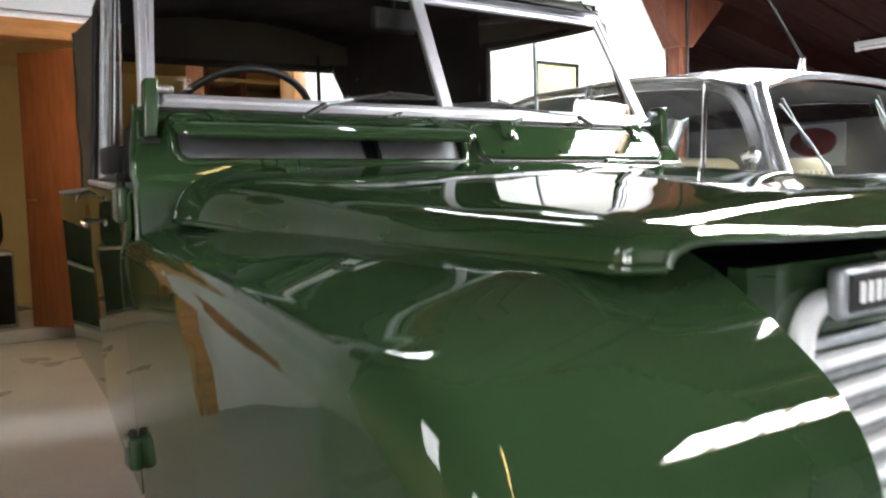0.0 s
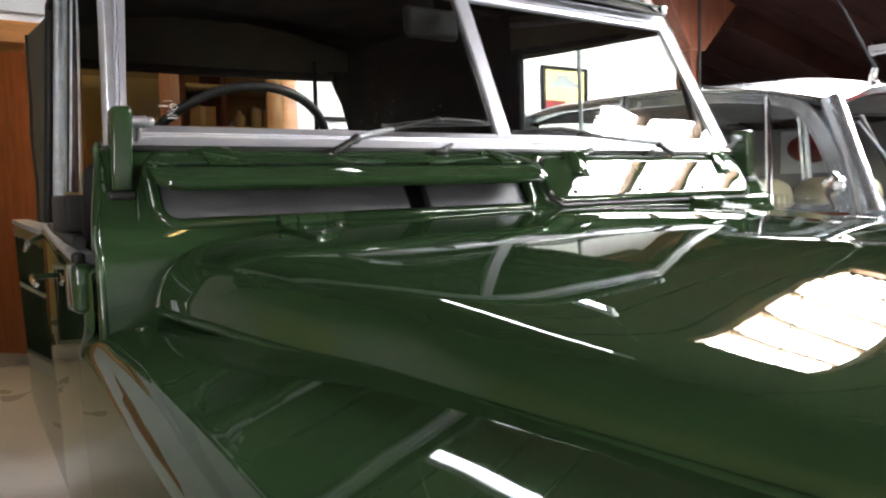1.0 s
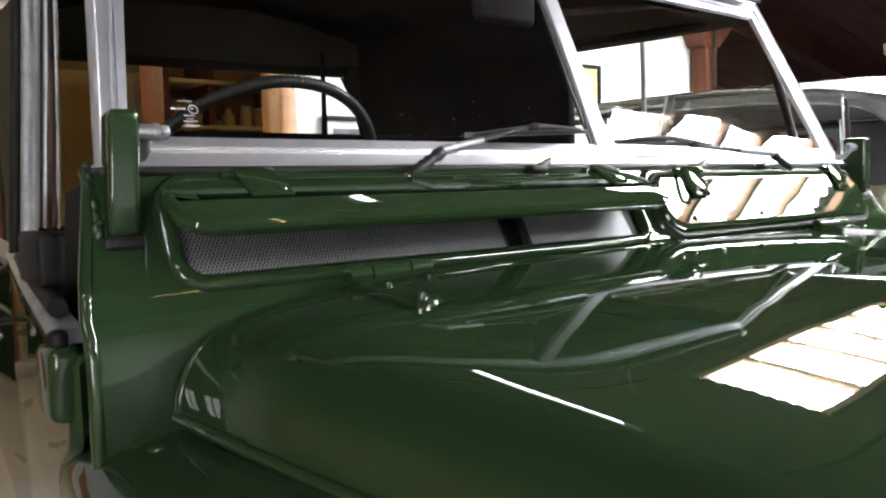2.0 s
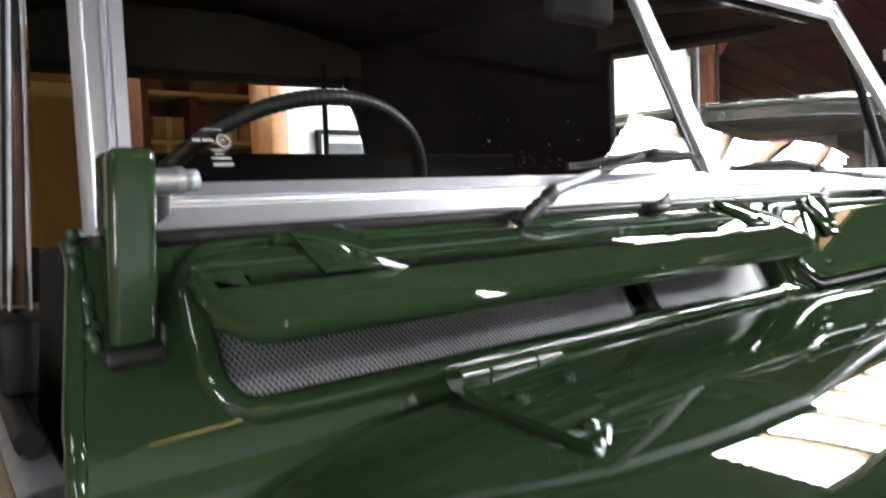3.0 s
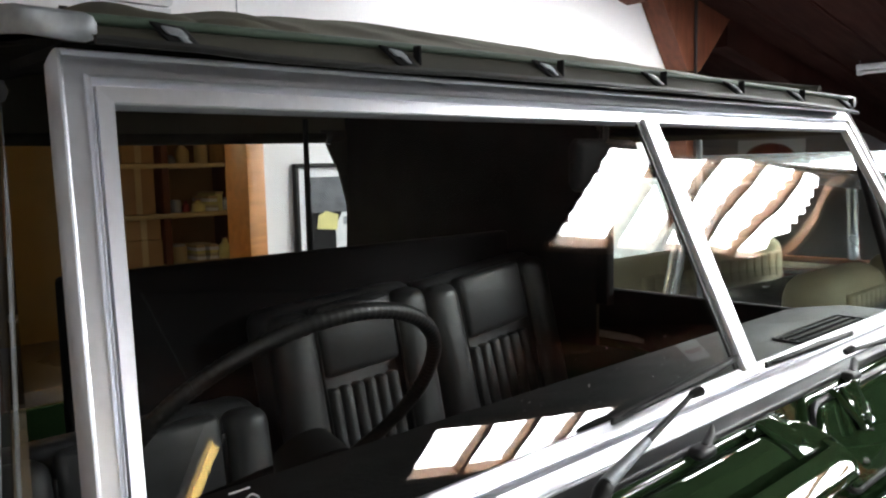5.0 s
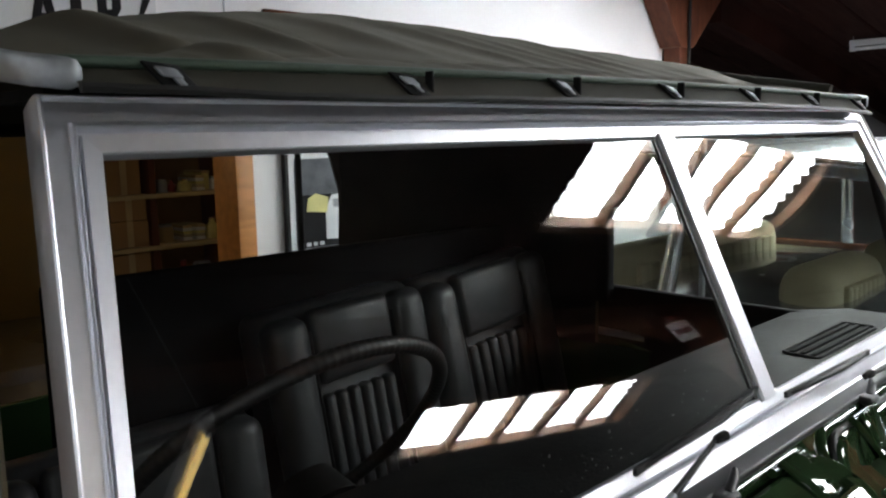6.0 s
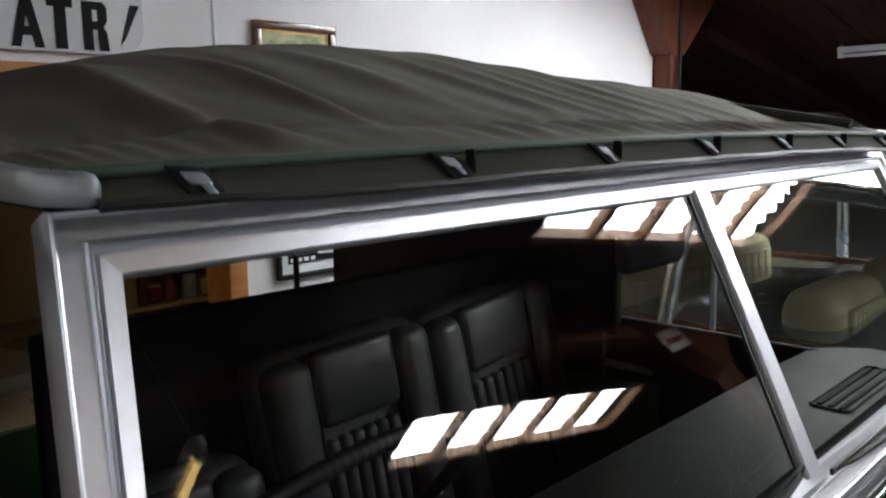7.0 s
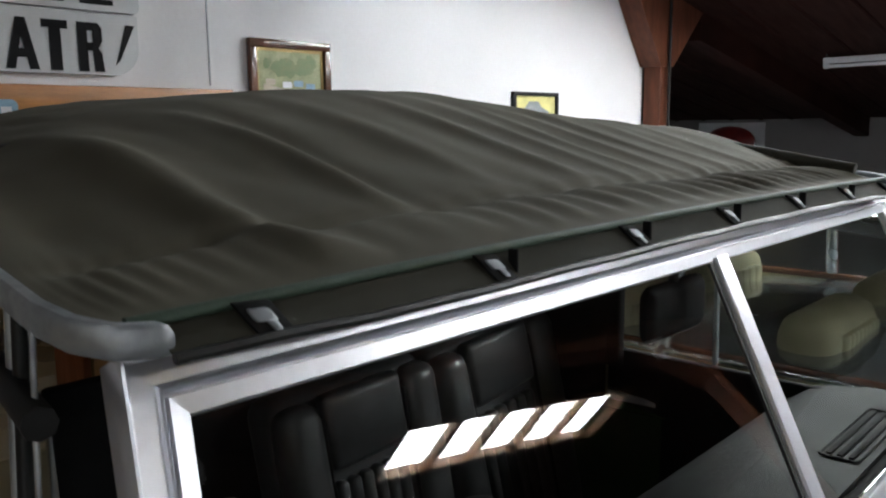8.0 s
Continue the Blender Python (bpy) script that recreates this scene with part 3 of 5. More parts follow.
SZ = (0.35, 0.68, 0.94, 1.18, 1.435, 1.685, 1.93)
shelf_unit(0.58, 1.27, 3.40, 3.75, SZ, "tall dark store shelf crowded with cartons and clutter")
boxpart("side_board", (1.29, 3.38, 0.0), (1.70, 3.42, 2.3), BEAM, thing("wall_panel", "dark red-brown boarding beside the store shelf", "panel", (1.5, 3.40, 0.0)))
for x0, x1, z0, z1 in ((0.615, 0.80, 1.18, 1.31), (0.62, 0.795, 1.311, 1.42), (0.61, 0.775, 1.60, 1.665), (0.62, 0.78, 1.686, 1.80), (0.61, 0.80, 0.94, 1.15), (0.615, 0.79, 0.68, 0.90)):
    b = thing("cardboard_carton", "brown cardboard carton taped shut on the store shelf", "carton", ((x0 + x1) / 2, 3.5, z0), "cartons on the store shelf")
    if z0 == 1.60:
        z0 = 1.436
        b.location.z = z0
    boxpart("carton_body", (x0, 3.42, z0 + 0.001), (x1, 3.70, z1), CARD, b, bevel=0.004)
    boxpart("tape", ((x0 + x1) / 2 - 0.015, 3.418, z0 + 0.003), ((x0 + x1) / 2 + 0.015, 3.702, z1 + 0.001), SHELFM, b)
rnd = random.Random(4)
BOXM = (YELLOWP, CREAM, SHELFM, YELLOWP, REDM, CREAM, WHITE, SHELFM, CARD, GALV, TRIM)
for z in SZ[1:-1]:
    x = 0.87
    while x < 1.18:
        w, h = rnd.uniform(0.04, 0.11), rnd.uniform(0.04, 0.15)
        kind = rnd.random()
        y = 3.43 + rnd.uniform(0, 0.06)
        if kind < 0.22:
            b = thing("stack_of_magazines", "pile of pale magazines on the store shelf", "magazines", (x + w / 2, 3.5, z), "piles on the shelf")
            for i in range(5):
                boxpart("magazine", (x + rnd.uniform(0, 0.006), y, z + 0.001 + 0.016 * i), (x + w - rnd.uniform(0, 0.006), y + 0.2, z + 0.015 + 0.016 * i), (WHITE, CREAM, YELLOWP, WHITE, SHELFM)[i], b, bevel=0.002)
        elif kind < 0.5:
            b = thing("storage_box", "small box on the store shelf", "box", (x + w / 2, 3.5, z), "boxes on the shelf")
            boxpart("carton", (x, y, z + 0.001), (x + w, y + 0.2, z + h), rnd.choice(BOXM), b, bevel=0.004)
            boxpart("box_lid", (x - 0.002, y - 0.002, z + h), (x + w + 0.002, y + 0.202, z + h + 0.012), rnd.choice(BOXM), b)
        elif kind < 0.75:
            b = thing("tin", "small tin on the store shelf", "tin", (x + w / 2, 3.5, z), "tins on the shelf")
            r = min(w / 2, 0.05)
            part("can", tube(bmesh.new(), [(x + r, y + r, z + 0.001), (x + r, y + r, z + h * 0.8)], r, 14), rnd.choice(BOXM), b)
            part("can_lid", tube(bmesh.new(), [(x + r, y + r, z + h * 0.8), (x + r, y + r, z + h * 0.8 + 0.012)], r * 0.85, 14), GALV, b)
        else:
            b = thing("bottle", "small bottle on the store shelf", "bottle", (x + w / 2, 3.5, z), "bottles on the shelf")
            r = min(w / 2, 0.035)
            part("bottle_body", tube(bmesh.new(), [(x + r, y + r, z + 0.001), (x + r, y + r, z + h * 0.6), (x + r, y + r, z + h * 0.75), (x + r, y + r, z + h * 0.95)], [r, r, r * 0.45, r * 0.4], 12), rnd.choice(BOXM), b)
            part("bottle_cap", tube(bmesh.new(), [(x + r, y + r, z + h * 0.95), (x + r, y + r, z + h)], r * 0.5, 10), REDM, b)
        x += w + rnd.uniform(0.004, 0.02)


ws_ = thing("pine_shelf", "open pine store shelf stacked with cardboard cartons", "shelf", (-1.28, 7.1, 0.11))
for x in (-2.06, -1.32, -0.58):
    boxpart("upright", (x - 0.02, 6.95, 0.112), (x + 0.02, 7.38, 2.2), ORANGE, ws_, bevel=0.003)
for z in (0.55, 0.97, 1.39, 1.81, 2.2):
    for x in (-2.04, -1.30):
        boxpart("board", (x + 0.001, 6.94, z - 0.025), (x + 0.699, 7.38, z), ORANGE, ws_, bevel=0.003)
for z in (0.55, 0.97, 1.39, 1.81):
    for x in (-2.03, -1.29):
        q = x
        while q < x + 0.5:
            w, h = rnd.uniform(0.18, 0.32), rnd.uniform(0.20, 0.34)
            w = min(w, x + 0.69 - q)
            b = thing("cardboard_carton", "brown cardboard carton standing on the pine shelf", "carton", (q + w / 2, 7.1, z), "cartons on the pine shelf")
            boxpart("carton_body", (q, 6.97 + rnd.uniform(0, 0.05), z + 0.001), (q + w - 0.012, 7.36, z + h), CARD, b, bevel=0.004)
            boxpart("tape", (q + w / 2 - 0.025, 6.965, z + 0.004), (q + w / 2 + 0.025, 7.0, z + h + 0.001), SHELFM, b)
            q += w + 0.01

# ---- the off-road vehicle: x across, y to its rear ----
car = thing("off_road_vehicle", "dark green classic off-road vehicle with olive canvas hood", "car", (0, 0.2, 0))
SILL, TOPV, HB, HT = 1.396, 0.332, 0.727, 0.684      # windscreen: sill, slant height, half widths
UY, UZ = 0.4460, 0.8950


def ws(x, v, w):
    """A place on the raked windscreen: across, up the slope, and out to the front."""
    w -= 0.008
    return Vector((x, v * UY - w * UZ, SILL + v * UZ + w * UY))


# windscreen frame: one moulded section carried round the opening, mitred
SECTION = ((0.0, -0.005), (0.0, 0.004), (0.0012, 0.0055), (0.0138, 0.0072), (0.0150, 0.0040), (0.0166, 0.0040), (0.0180, 0.0096), (0.0194, 0.0114), (0.0212, 0.0110), (0.0224, 0.0090), (0.0236, 0.0086), (0.0385, 0.0098), (0.0396, 0.0124), (0.0410, 0.0130), (0.0426, 0.0120), (0.0440, 0.0080), (0.0445, 0.0), (0.0445, -0.013), (0.0420, -0.018))
CORN = ((-HB, 0.0, -1, -1), (HB, 0.0, 1, -1), (HT + 0.014, TOPV, 1, 1), (-HT + 0.010, TOPV, -1, 1))
frame_ob = part("windscreen_frame", box(bmesh.new(), (-HB - 0.03, 0.012, SILL - 0.042), (HB + 0.03, 0.020, SILL - 0.036)), SILVER, car, "silver painted windscreen frame")
for k, nm in enumerate(("bottom_rail", "side_post", "top_rail", "side_post")):
    bm = bmesh.new()
    rings = []
    for x, v, sx, sv in (CORN[k], CORN[(k + 1) % 4]):
        rings.append([ws(x + sx * d * 0.80, v + sv * d * 0.92, w) for d, w in SECTION])
    loft(bm, rings)
    part(nm, bm, SILVER, frame_ob, angle=24)
bm = bmesh.new()
st = ((-0.0185, 0.001), (-0.0185, 0.007), (-0.015, 0.0095), (0.015, 0.0095), (0.0185, 0.007), (0.0185, 0.001))
loft(bm, [[ws(x + 0.004 + 0.05 * v, v, w) for x, w in st] for v in (-0.004, TOPV + 0.004)])
part("centre_strut", bm, SILVER, frame_ob, angle=15)
bm = bmesh.new()
loft(bm, [[ws(x + 0.004 + 0.05 * v, v, w) for x, w in ((-0.026, 0.0005), (-0.026, 0.004), (-0.014, 0.004), (-0.014, 0.0005))] for v in (0.001, TOPV - 0.001)])
part("glass_seal", bm, RUBBER, frame_ob, "black rubber glass seal")
for sx, mat, nm in ((-1, GLASS, "glass_pane"), (1, GLASS_B, "glass_pane")):
    bm = bmesh.new()
    q = [(sx * 0.012, 0.0), (sx * (HB + 0.004), 0.0), (sx * (HT + 0.004) + 0.012, TOPV), (sx * 0.012, TOPV)]
    loft(bm, [[ws(x, v, 0.0) for x, v in q]], caps=False)
    bm.faces.new([bm.verts.new(ws(x, v, 0.0)) for x, v in q])
    g = part(nm, bm, mat, frame_ob, "clear windscreen glass")
    g.visible_shadow = False

# approval mark on the glass: unreadable bars and a ring
MX, MV = -0.660, 0.036
mk = part("glass_mark", tube(bmesh.new(), [ws(MX + 0.009 + 0.0052 * math.cos(a), MV + 0.0052 * math.sin(a), 0.0012) for a in [2 * math.pi * k / 20 for k in range(20)]], 0.0006, 5, True), MARK, frame_ob, "small white etched approval mark")
bm = bmesh.new()


def markbar(bm, x0, x1, v0, v1):
    bm.faces.new([bm.verts.new(ws(x, v, 0.0012)) for x, v in ((x0, v0), (x1, v0), (x1, v1), (x0, v1))])


for v, h, runs in ((0.0135, 0.0014, (-8, 14)), (-0.001, 0.0035, (-22, -13)), (-0.001, 0.0035, (-11, 1)), (0.0, 0.003, (9, 14)), (-0.012, 0.002, (-4, 14)), (-0.0175, 0.002, (-1, 9)), (-0.0225, 0.0024, (-6, 16)), (-0.0305, 0.0038, (-6, 17))):
    x = runs[0]
    while x < runs[1]:
        markbar(bm, MX + 0.7 * x / 1000, MX + 0.7 * min(x + 1.6, runs[1]) / 1000, MV + 0.7 * v, MV + 0.7 * (v + h))
        x += 2.2
part("mark_lines", bm, MARK, frame_ob)

rnd = random.Random(8)
bm = bmesh.new()
for k in range(46):
    x, v, a = -0.40 + 0.30 * rnd.random(), 0.010 + 0.06 * rnd.random() ** 1.8, rnd.uniform(0, 3)
    d, e = rnd.uniform(0.0002, 0.0005), rnd.uniform(0.0, 0.0014) * rnd.random()
    ca, sa = math.cos(a), math.sin(a)
    bm.faces.new([bm.verts.new(ws(x + p * ca * d - q * sa * (d + e), v + p * sa * d + q * ca * (d + e), 0.0012)) for p, q in ((-1, -1), (1, -1), (1, 1), (-1, 1))])
part("dust_specks", bm, DUST, frame_ob, "pale dust specks on the glass", smooth=False)

# --- bulkhead ---
XB = 0.80
VY = -0.045                     # top of the vent panel, which is raked like the windscreen


def vy(z):
    return -0.043 - 0.56 * (1.345 - z)


def bulk_profile(x):
    """The bulkhead's section from the sill down to the wing: (y, z)."""
    return [(0.03, 1.362), (-0.028, 1.362), (-0.038, 1.356), (VY, 1.342), (vy(1.258), 1.258), (vy(1.258) - 0.008, 1.250), (-0.102, 1.243), (-0.106, 1.226), (-0.116, 1.215), (-0.121, 1.195), (-0.122, 1.06), (-0.122, 0.95)]


V0, V1, VZ0, VZ1 = -0.716, -0.006, 1.246, 1.330       # vent opening
xs = [-XB, -XB + 0.030, V0 - 0.012, V0, V1, V1 + 0.012, -V1 - 0.012 + 0.03, -V1 + 0.03, -V0, -V0 + 0.012, XB - 0.030, XB]
bm = bmesh.new()
prof = bulk_profile(0)
edge_x = lambda z: 0.808 - 0.026 * smooth_step(1.22, 1.36, z)      # the sides draw in to the windscreen
rings = [[(math.copysign(edge_x(z), x), min(y, -0.026), z) if abs(x) == XB else (x, y, z) for y, z in prof] for x in xs]
vr = [[bm.verts.new(Vector(p)) for p in r] for r in rings]
for i in range(len(vr) - 1):
    for j in range(len(prof) - 1):
        hole = 3 <= j < 4 and i in (3, 7)
        if not hole:
            bm.faces.new((vr[i][j], vr[i + 1][j], vr[i + 1][j + 1], vr[i][j + 1]))
bulk = part("bulkhead", bm, GREEN, car, "green bulkhead panel with air vents", angle=28)
boxpart("bulkhead_back", (-XB + 0.06, 0.04, 0.6), (XB - 0.06, 0.055, 1.345), TRIM, car)
for sx in (-1, 1):
    bm = bmesh.new()
    prism(bm, [(-0.042, 1.345), (-0.050, 1.335), (-0.090, 1.25), (-0.114, 1.215), (-0.118, 1.06), (-0.118, 0.62), (-0.042, 0.62)], "x", sx * 0.768, sx * 0.780)
    part("door_pillar", bm, GREEN, car)
    part("bulkhead_edge", tube(bmesh.new(), [(sx * (edge_x(z) - 0.003), min(y, -0.030) + 0.004, z - (0.004 if z > 1.35 else 0.0)) for y, z in prof[1:]], 0.0062, 10), GREEN, bulk)
# pressed recess and lip round each vent
for s, x0, x1 in ((0, V0, V1), (1, -V1 + 0.03, -V0)):
    rim = rounded(x0 - 0.002, x1 + 0.002, VZ0 + 0.002, 1.345, 0.028, 8)
    part("vent_rim", tube(bmesh.new(), [(x, vy(z) + 0.0035, z) for x, z in rim], 0.0105, 14, True), GREEN, bulk)
    bm = bmesh.new()
    ring = rounded(x0, x1, VZ0 + 0.004, 1.344, 0.024, 6)
    loft(bm, [[(x, vy(z) + d, z) for x, z in ring] for d in (-0.003, 0.05)], caps=False)
    part("vent_throat", bm, GREEN, bulk)
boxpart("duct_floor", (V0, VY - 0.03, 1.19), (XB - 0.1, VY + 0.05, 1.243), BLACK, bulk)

# insect mesh: woven wire behind the open flap, in two lengths
for x0, x1 in ((V0 + 0.006, -0.286), (-0.244, V1 - 0.012)):
    bm = bmesh.new()
    y = 0.010
    n = int((x1 - x0 + 0.09) / 0.0042)
    zlo, zhi = 1.254, 1.320
    for k in range(n):
        for d in (1, -1):
            xa, xb = x0 - 0.045 + k * 0.0042, x0 - 0.045 + k * 0.0042 + d * 0.045
            pts = [(xa, zlo), (xb, zhi)]
            if min(xa, xb) < x0 or max(xa, xb) > x1:
                (ax, az), (bx, bz) = pts
                t0, t1 = 0.0, 1.0
                for lim, sgn in ((x0, 1), (x1, -1)):
                    fa, fb = sgn * (ax - lim), sgn * (bx - lim)
                    if fa < 0 and fb < 0:
                        t0, t1 = 1.0, 0.0
                    elif fa < 0:
                        t0 = max(t0, fa / (fa - fb))
                    elif fb < 0:
                        t1 = min(t1, fa / (fa - fb))
                if t0 >= t1:
                    continue
                pts = [(ax + (bx - ax) * t, az + (bz - az) * t) for t in (t0, t1)]
            r = 0.0009
            (ax, az), (bx, bz) = pts
            vs = [bm.verts.new(Vector(p)) for p in ((ax - r, vy(az) + y + d * 0.0005, az), (ax + r, vy(az) + y + d * 0.0005, az), (bx + r, vy(bz) + y + d * 0.0005, bz), (bx - r, vy(bz) + y + d * 0.0005, bz))]
            bm.faces.new(vs)
    part("vent_mesh", bm, WIRE, bulk, "fine grey wire insect mesh", smooth=False)
    fr = rounded(x0, x1, zlo, zhi, 0.008, 4)
    part("mesh_frame", tube(bmesh.new(), [(x, vy(z) + y, z) for x, z in fr], 0.0022, 6, True), BLACK, bulk)
    # black sheet added to stand for the shade inside the duct
    part("duct_shade_sheet", prism(bmesh.new(), [(vy(zlo) + y + 0.012, zlo), (vy(zhi) + y + 0.012, zhi), (vy(zhi) + y + 0.015, zhi), (vy(zlo) + y + 0.015, zlo)], "x", x0, x1), BLACK, bulk)


# vent flaps, hinged along the top: the driver's stands open, the other is shut
def vent_flap(x0, x1, angle, shut=False):
    zh, yh = 1.342, VY - 0.010
    h = 0.100 if shut else 0.090
    bm = bmesh.new()
    rings = []
    edge = ((0.0, 0.0), (0.0, -0.006), (0.002, -0.009), (0.006, -0.010), (0.012, -0.010), (0.014, -0.010)) if shut else ((0.005, 0.006), (0.001, 0.003), (0.0, -0.001), (0.0, -0.004), (0.0015, -0.008), (0.005, -0.011), (0.010, -0.0125), (0.030, -0.0135))
    for inset, depth in edge:
        rings.append([(x, depth, z) for x, z in rounded(x0 - 0.010 + inset, x1 - inset, -h + inset, -inset, 0.036 - 0.5 * inset, 8)])
    loft(bm, rings)
    m = Matrix.Translation((0, yh, zh)) @ Matrix.Rotation(radians(-angle), 4, "X")
    bmesh.ops.transform(bm, matrix=m, verts=bm.verts)
    f = part("vent_flap", bm, GREEN, bulk, "green hinged air vent flap", angle=16)
    for hx in (x0 + 0.075, x1 - 0.10):
        bm = bmesh.new()
        box(bm, (hx, -0.0165, -0.046), (hx + 0.046, -0.0125, 0.010), 0.0015)
        tube(bm, [(hx - 0.012, -0.008, 0.006), (hx + 0.062, -0.008, 0.006)], 0.0055, 8)
        for rx in (0.014, 0.036):
            tube(bm, [(hx + rx, -0.0160, -0.034), (hx + rx, -0.0185, -0.034)], [0.0045, 0.003], 8)
        bmesh.ops.transform(bm, matrix=m, verts=bm.verts)
        part("flap_hinge", bm, GREEN, bulk)
    if shut:
        part("flap_seal", tube(bmesh.new(), [m @ Vector((x, -0.001, z)) for x, z in rounded(x0 - 0.004, x1 + 0.004, -h - 0.004, 0.004, 0.032, 7)], 0.0042, 7, True), RUBBER, bulk, "black rubber flap seal")
        for x in (0.10, 0.30, 0.52, 0.66):
            part("flap_rivet", tube(bmesh.new(), [m @ Vector((x, -0.009, -0.08)), m @ Vector((x, -0.015, -0.08))], [0.006, 0.003], 8), GREEN, bulk)
        hoop = [(0.105, -0.012, 0.004), (0.105, -0.020, -0.028), (0.108, -0.024, -0.044), (0.122, -0.024, -0.048), (0.130, -0.020, -0.038)]
        part("flap_stay", tube(bmesh.new(), [m @ Vector(p) for p in hoop], 0.0035, 7), GREEN, bulk)
    return f


vent_flap(V0 - 0.004, V1 + 0.012, 61)
vent_flap(-V1 + 0.036, -V0 - 0.006, 28.3, True)
# windscreen hinge brackets with bolts
for sx in (-1, 1):
    b = part("hinge_bracket", box(bmesh.new(), (-0.0145, -0.080, 1.2975), (0.0145, -0.036, 1.4135), 0.0065, 4, Matrix.Translation((sx * 0.7535, 0, 0)) @ Matrix(((1, -sx * 0.14, sx * -0.045, sx * 0.055), (0, 1, 0, 0), (0, 0, 1, 0), (0, 0, 0, 1)))), GREEN, car)
    rb = random.Random(5)
    for k in range(16):
        z = 1.300 + 0.0042 * k
        c = Matrix.Translation((sx * (0.7795 + rb.uniform(-0.0012, 0.002)), vy(z) + 0.0005, z)) @ Matrix.Diagonal((1.0, 0.8, rb.uniform(0.9, 1.7), 1.0))
        bm = bmesh.new()
        bmesh.ops.create_uvsphere(bm, u_segments=10, v_segments=6, radius=rb.uniform(0.0032, 0.0052), matrix=c)
        part("weld_bead", bm, GREEN, b)
    part("rubber_foot", box(bmesh.new(), (sx * 0.761 - 0.018, -0.080, 1.286), (sx * 0.761 + 0.018, -0.050, 1.298), 0.004, 3), RUBBER, b, "black rubber pad under the bracket")
    x = sx * 0.752
    part("bolt_sleeve", tube(bmesh.new(), [(x - sx * 0.012, -0.058, 1.394), (x - sx * 0.029, -0.058, 1.394)], 0.0078, 16), SILVER, b, "bright steel clamp bolt")
    part("bolt_collar", tube(bmesh.new(), [(x - sx * 0.0285, -0.058, 1.394), (x - sx * 0.033, -0.058, 1.394)], 0.0088, 16), SILVER, b)
    part("bolt_nut", tube(bmesh.new(), [(x - sx * 0.0325, -0.058, 1.394), (x - sx * 0.041, -0.058, 1.394), (x - sx * 0.043, -0.058, 1.394)], [0.0078, 0.0078, 0.006], 6), GALV, b)
    part("frame_lug", tube(bmesh.new(), [(x - sx * 0.022, -0.054, 1.388), (x - sx * 0.024, -0.044, 1.376), (x - sx * 0.027, -0.026, 1.372)], [0.005, 0.006, 0.005], 10), SILVER, b)
    part("frame_foot", box(bmesh.new(), (sx * 0.752 - 0.016, -0.034, 1.356), (sx * 0.752 + 0.016, 0.015, 1.365), 0.004, 3), SILVER, car)

# rubber wiper cable clips, and a black strip drawn as the sill's shadow gap
part("sill_gap_shadow", box(bmesh.new(), (-XB + 0.03, -0.0435, 1.3535), (XB - 0.03, -0.016, 1.3625), 0.003), RUBBER, car, "black strip drawn as the shadow gap under the windscreen")


# wipers
def wiper(bx, mir):
    w = part("wiper_base", tube(bmesh.new(), [(bx, VY + 0.004, 1.338), (bx, VY - 0.012, 1.345), (bx + 0.001, VY - 0.016, 1.352)], [0.009, 0.008, 0.006], 12), CHROME, car, "steel wiper spindle with black boot")
    s = mir
    a, b2, c = Vector((bx - s * 0.002, -0.068, 1.352)), Vector((bx + s * 0.056, -0.060, 1.380)), (Vector((bx + 0.222, -0.040, 1.412)) if s > 0 else Vector((bx - 0.30, -0.052, 1.392)))
    pts = [a.lerp(b2, k / 12) for k in range(13)]
    part("arm_boot", tube(bmesh.new(), pts, [0.0045, 0.0052, 0.0072, 0.0055, 0.0075, 0.0055, 0.0078, 0.0062, 0.0062, 0.0080, 0.0080, 0.0066, 0.0050], 12), RUBBER, w, "ribbed black rubber boot")
    mid = b2.lerp(c, 0.42)
    part("arm_sleeve", tube(bmesh.new(), [b2.lerp(c, -0.04), mid], [0.0066, 0.0044], 10), GALV, w, "tapered grey arm sleeve")
    part("arm", tube(bmesh.new(), [mid, mid.lerp(c, 0.5), c], [0.0040, 0.0030, 0.0026], 8), BLACK, w)
    part("arm_hook", tube(bmesh.new(), [c, c + Vector((0.010, -0.004, 0.003)), c + Vector((0.022, 0.002, -0.002))], [0.0042, 0.0055, 0.003], 8), BLACK, w)
    p0, p1 = (ws(bx + 0.128, 0.000, 0.022), ws(bx + 0.388, 0.014, 0.019)) if s > 0 else (ws(bx - 0.19, -0.010, 0.026), ws(bx - 0.45, -0.006, 0.024))
    part("blade_rubber", box(bmesh.new(), (0, -0.002, -0.0035), (1, 0.002, 0.0035), m=Matrix.Translation(p0) @ Matrix(((p1.x - p0.x, 0, 0, 0), (p1.y - p0.y, 1, 0, 0), (p1.z - p0.z, 0, 1, 0), (0, 0, 0, 1)))), RUBBER, w)
    q0, q1 = p0.lerp(p1, 0.22) + Vector((0, -0.008, 0.004)), p0.lerp(p1, 0.86) + Vector((0, -0.008, 0.004))
    part("blade_yoke", tube(bmesh.new(), [p0.lerp(p1, 0.05), q0, q0.lerp(q1, 0.5) + Vector((0, -0.006, 0.004)), q1, p0.lerp(p1, 0.96)], [0.002, 0.003, 0.005, 0.003, 0.002], 7), BLACK, w)


wiper(-0.425, 1)
wiper(0.46, -1)
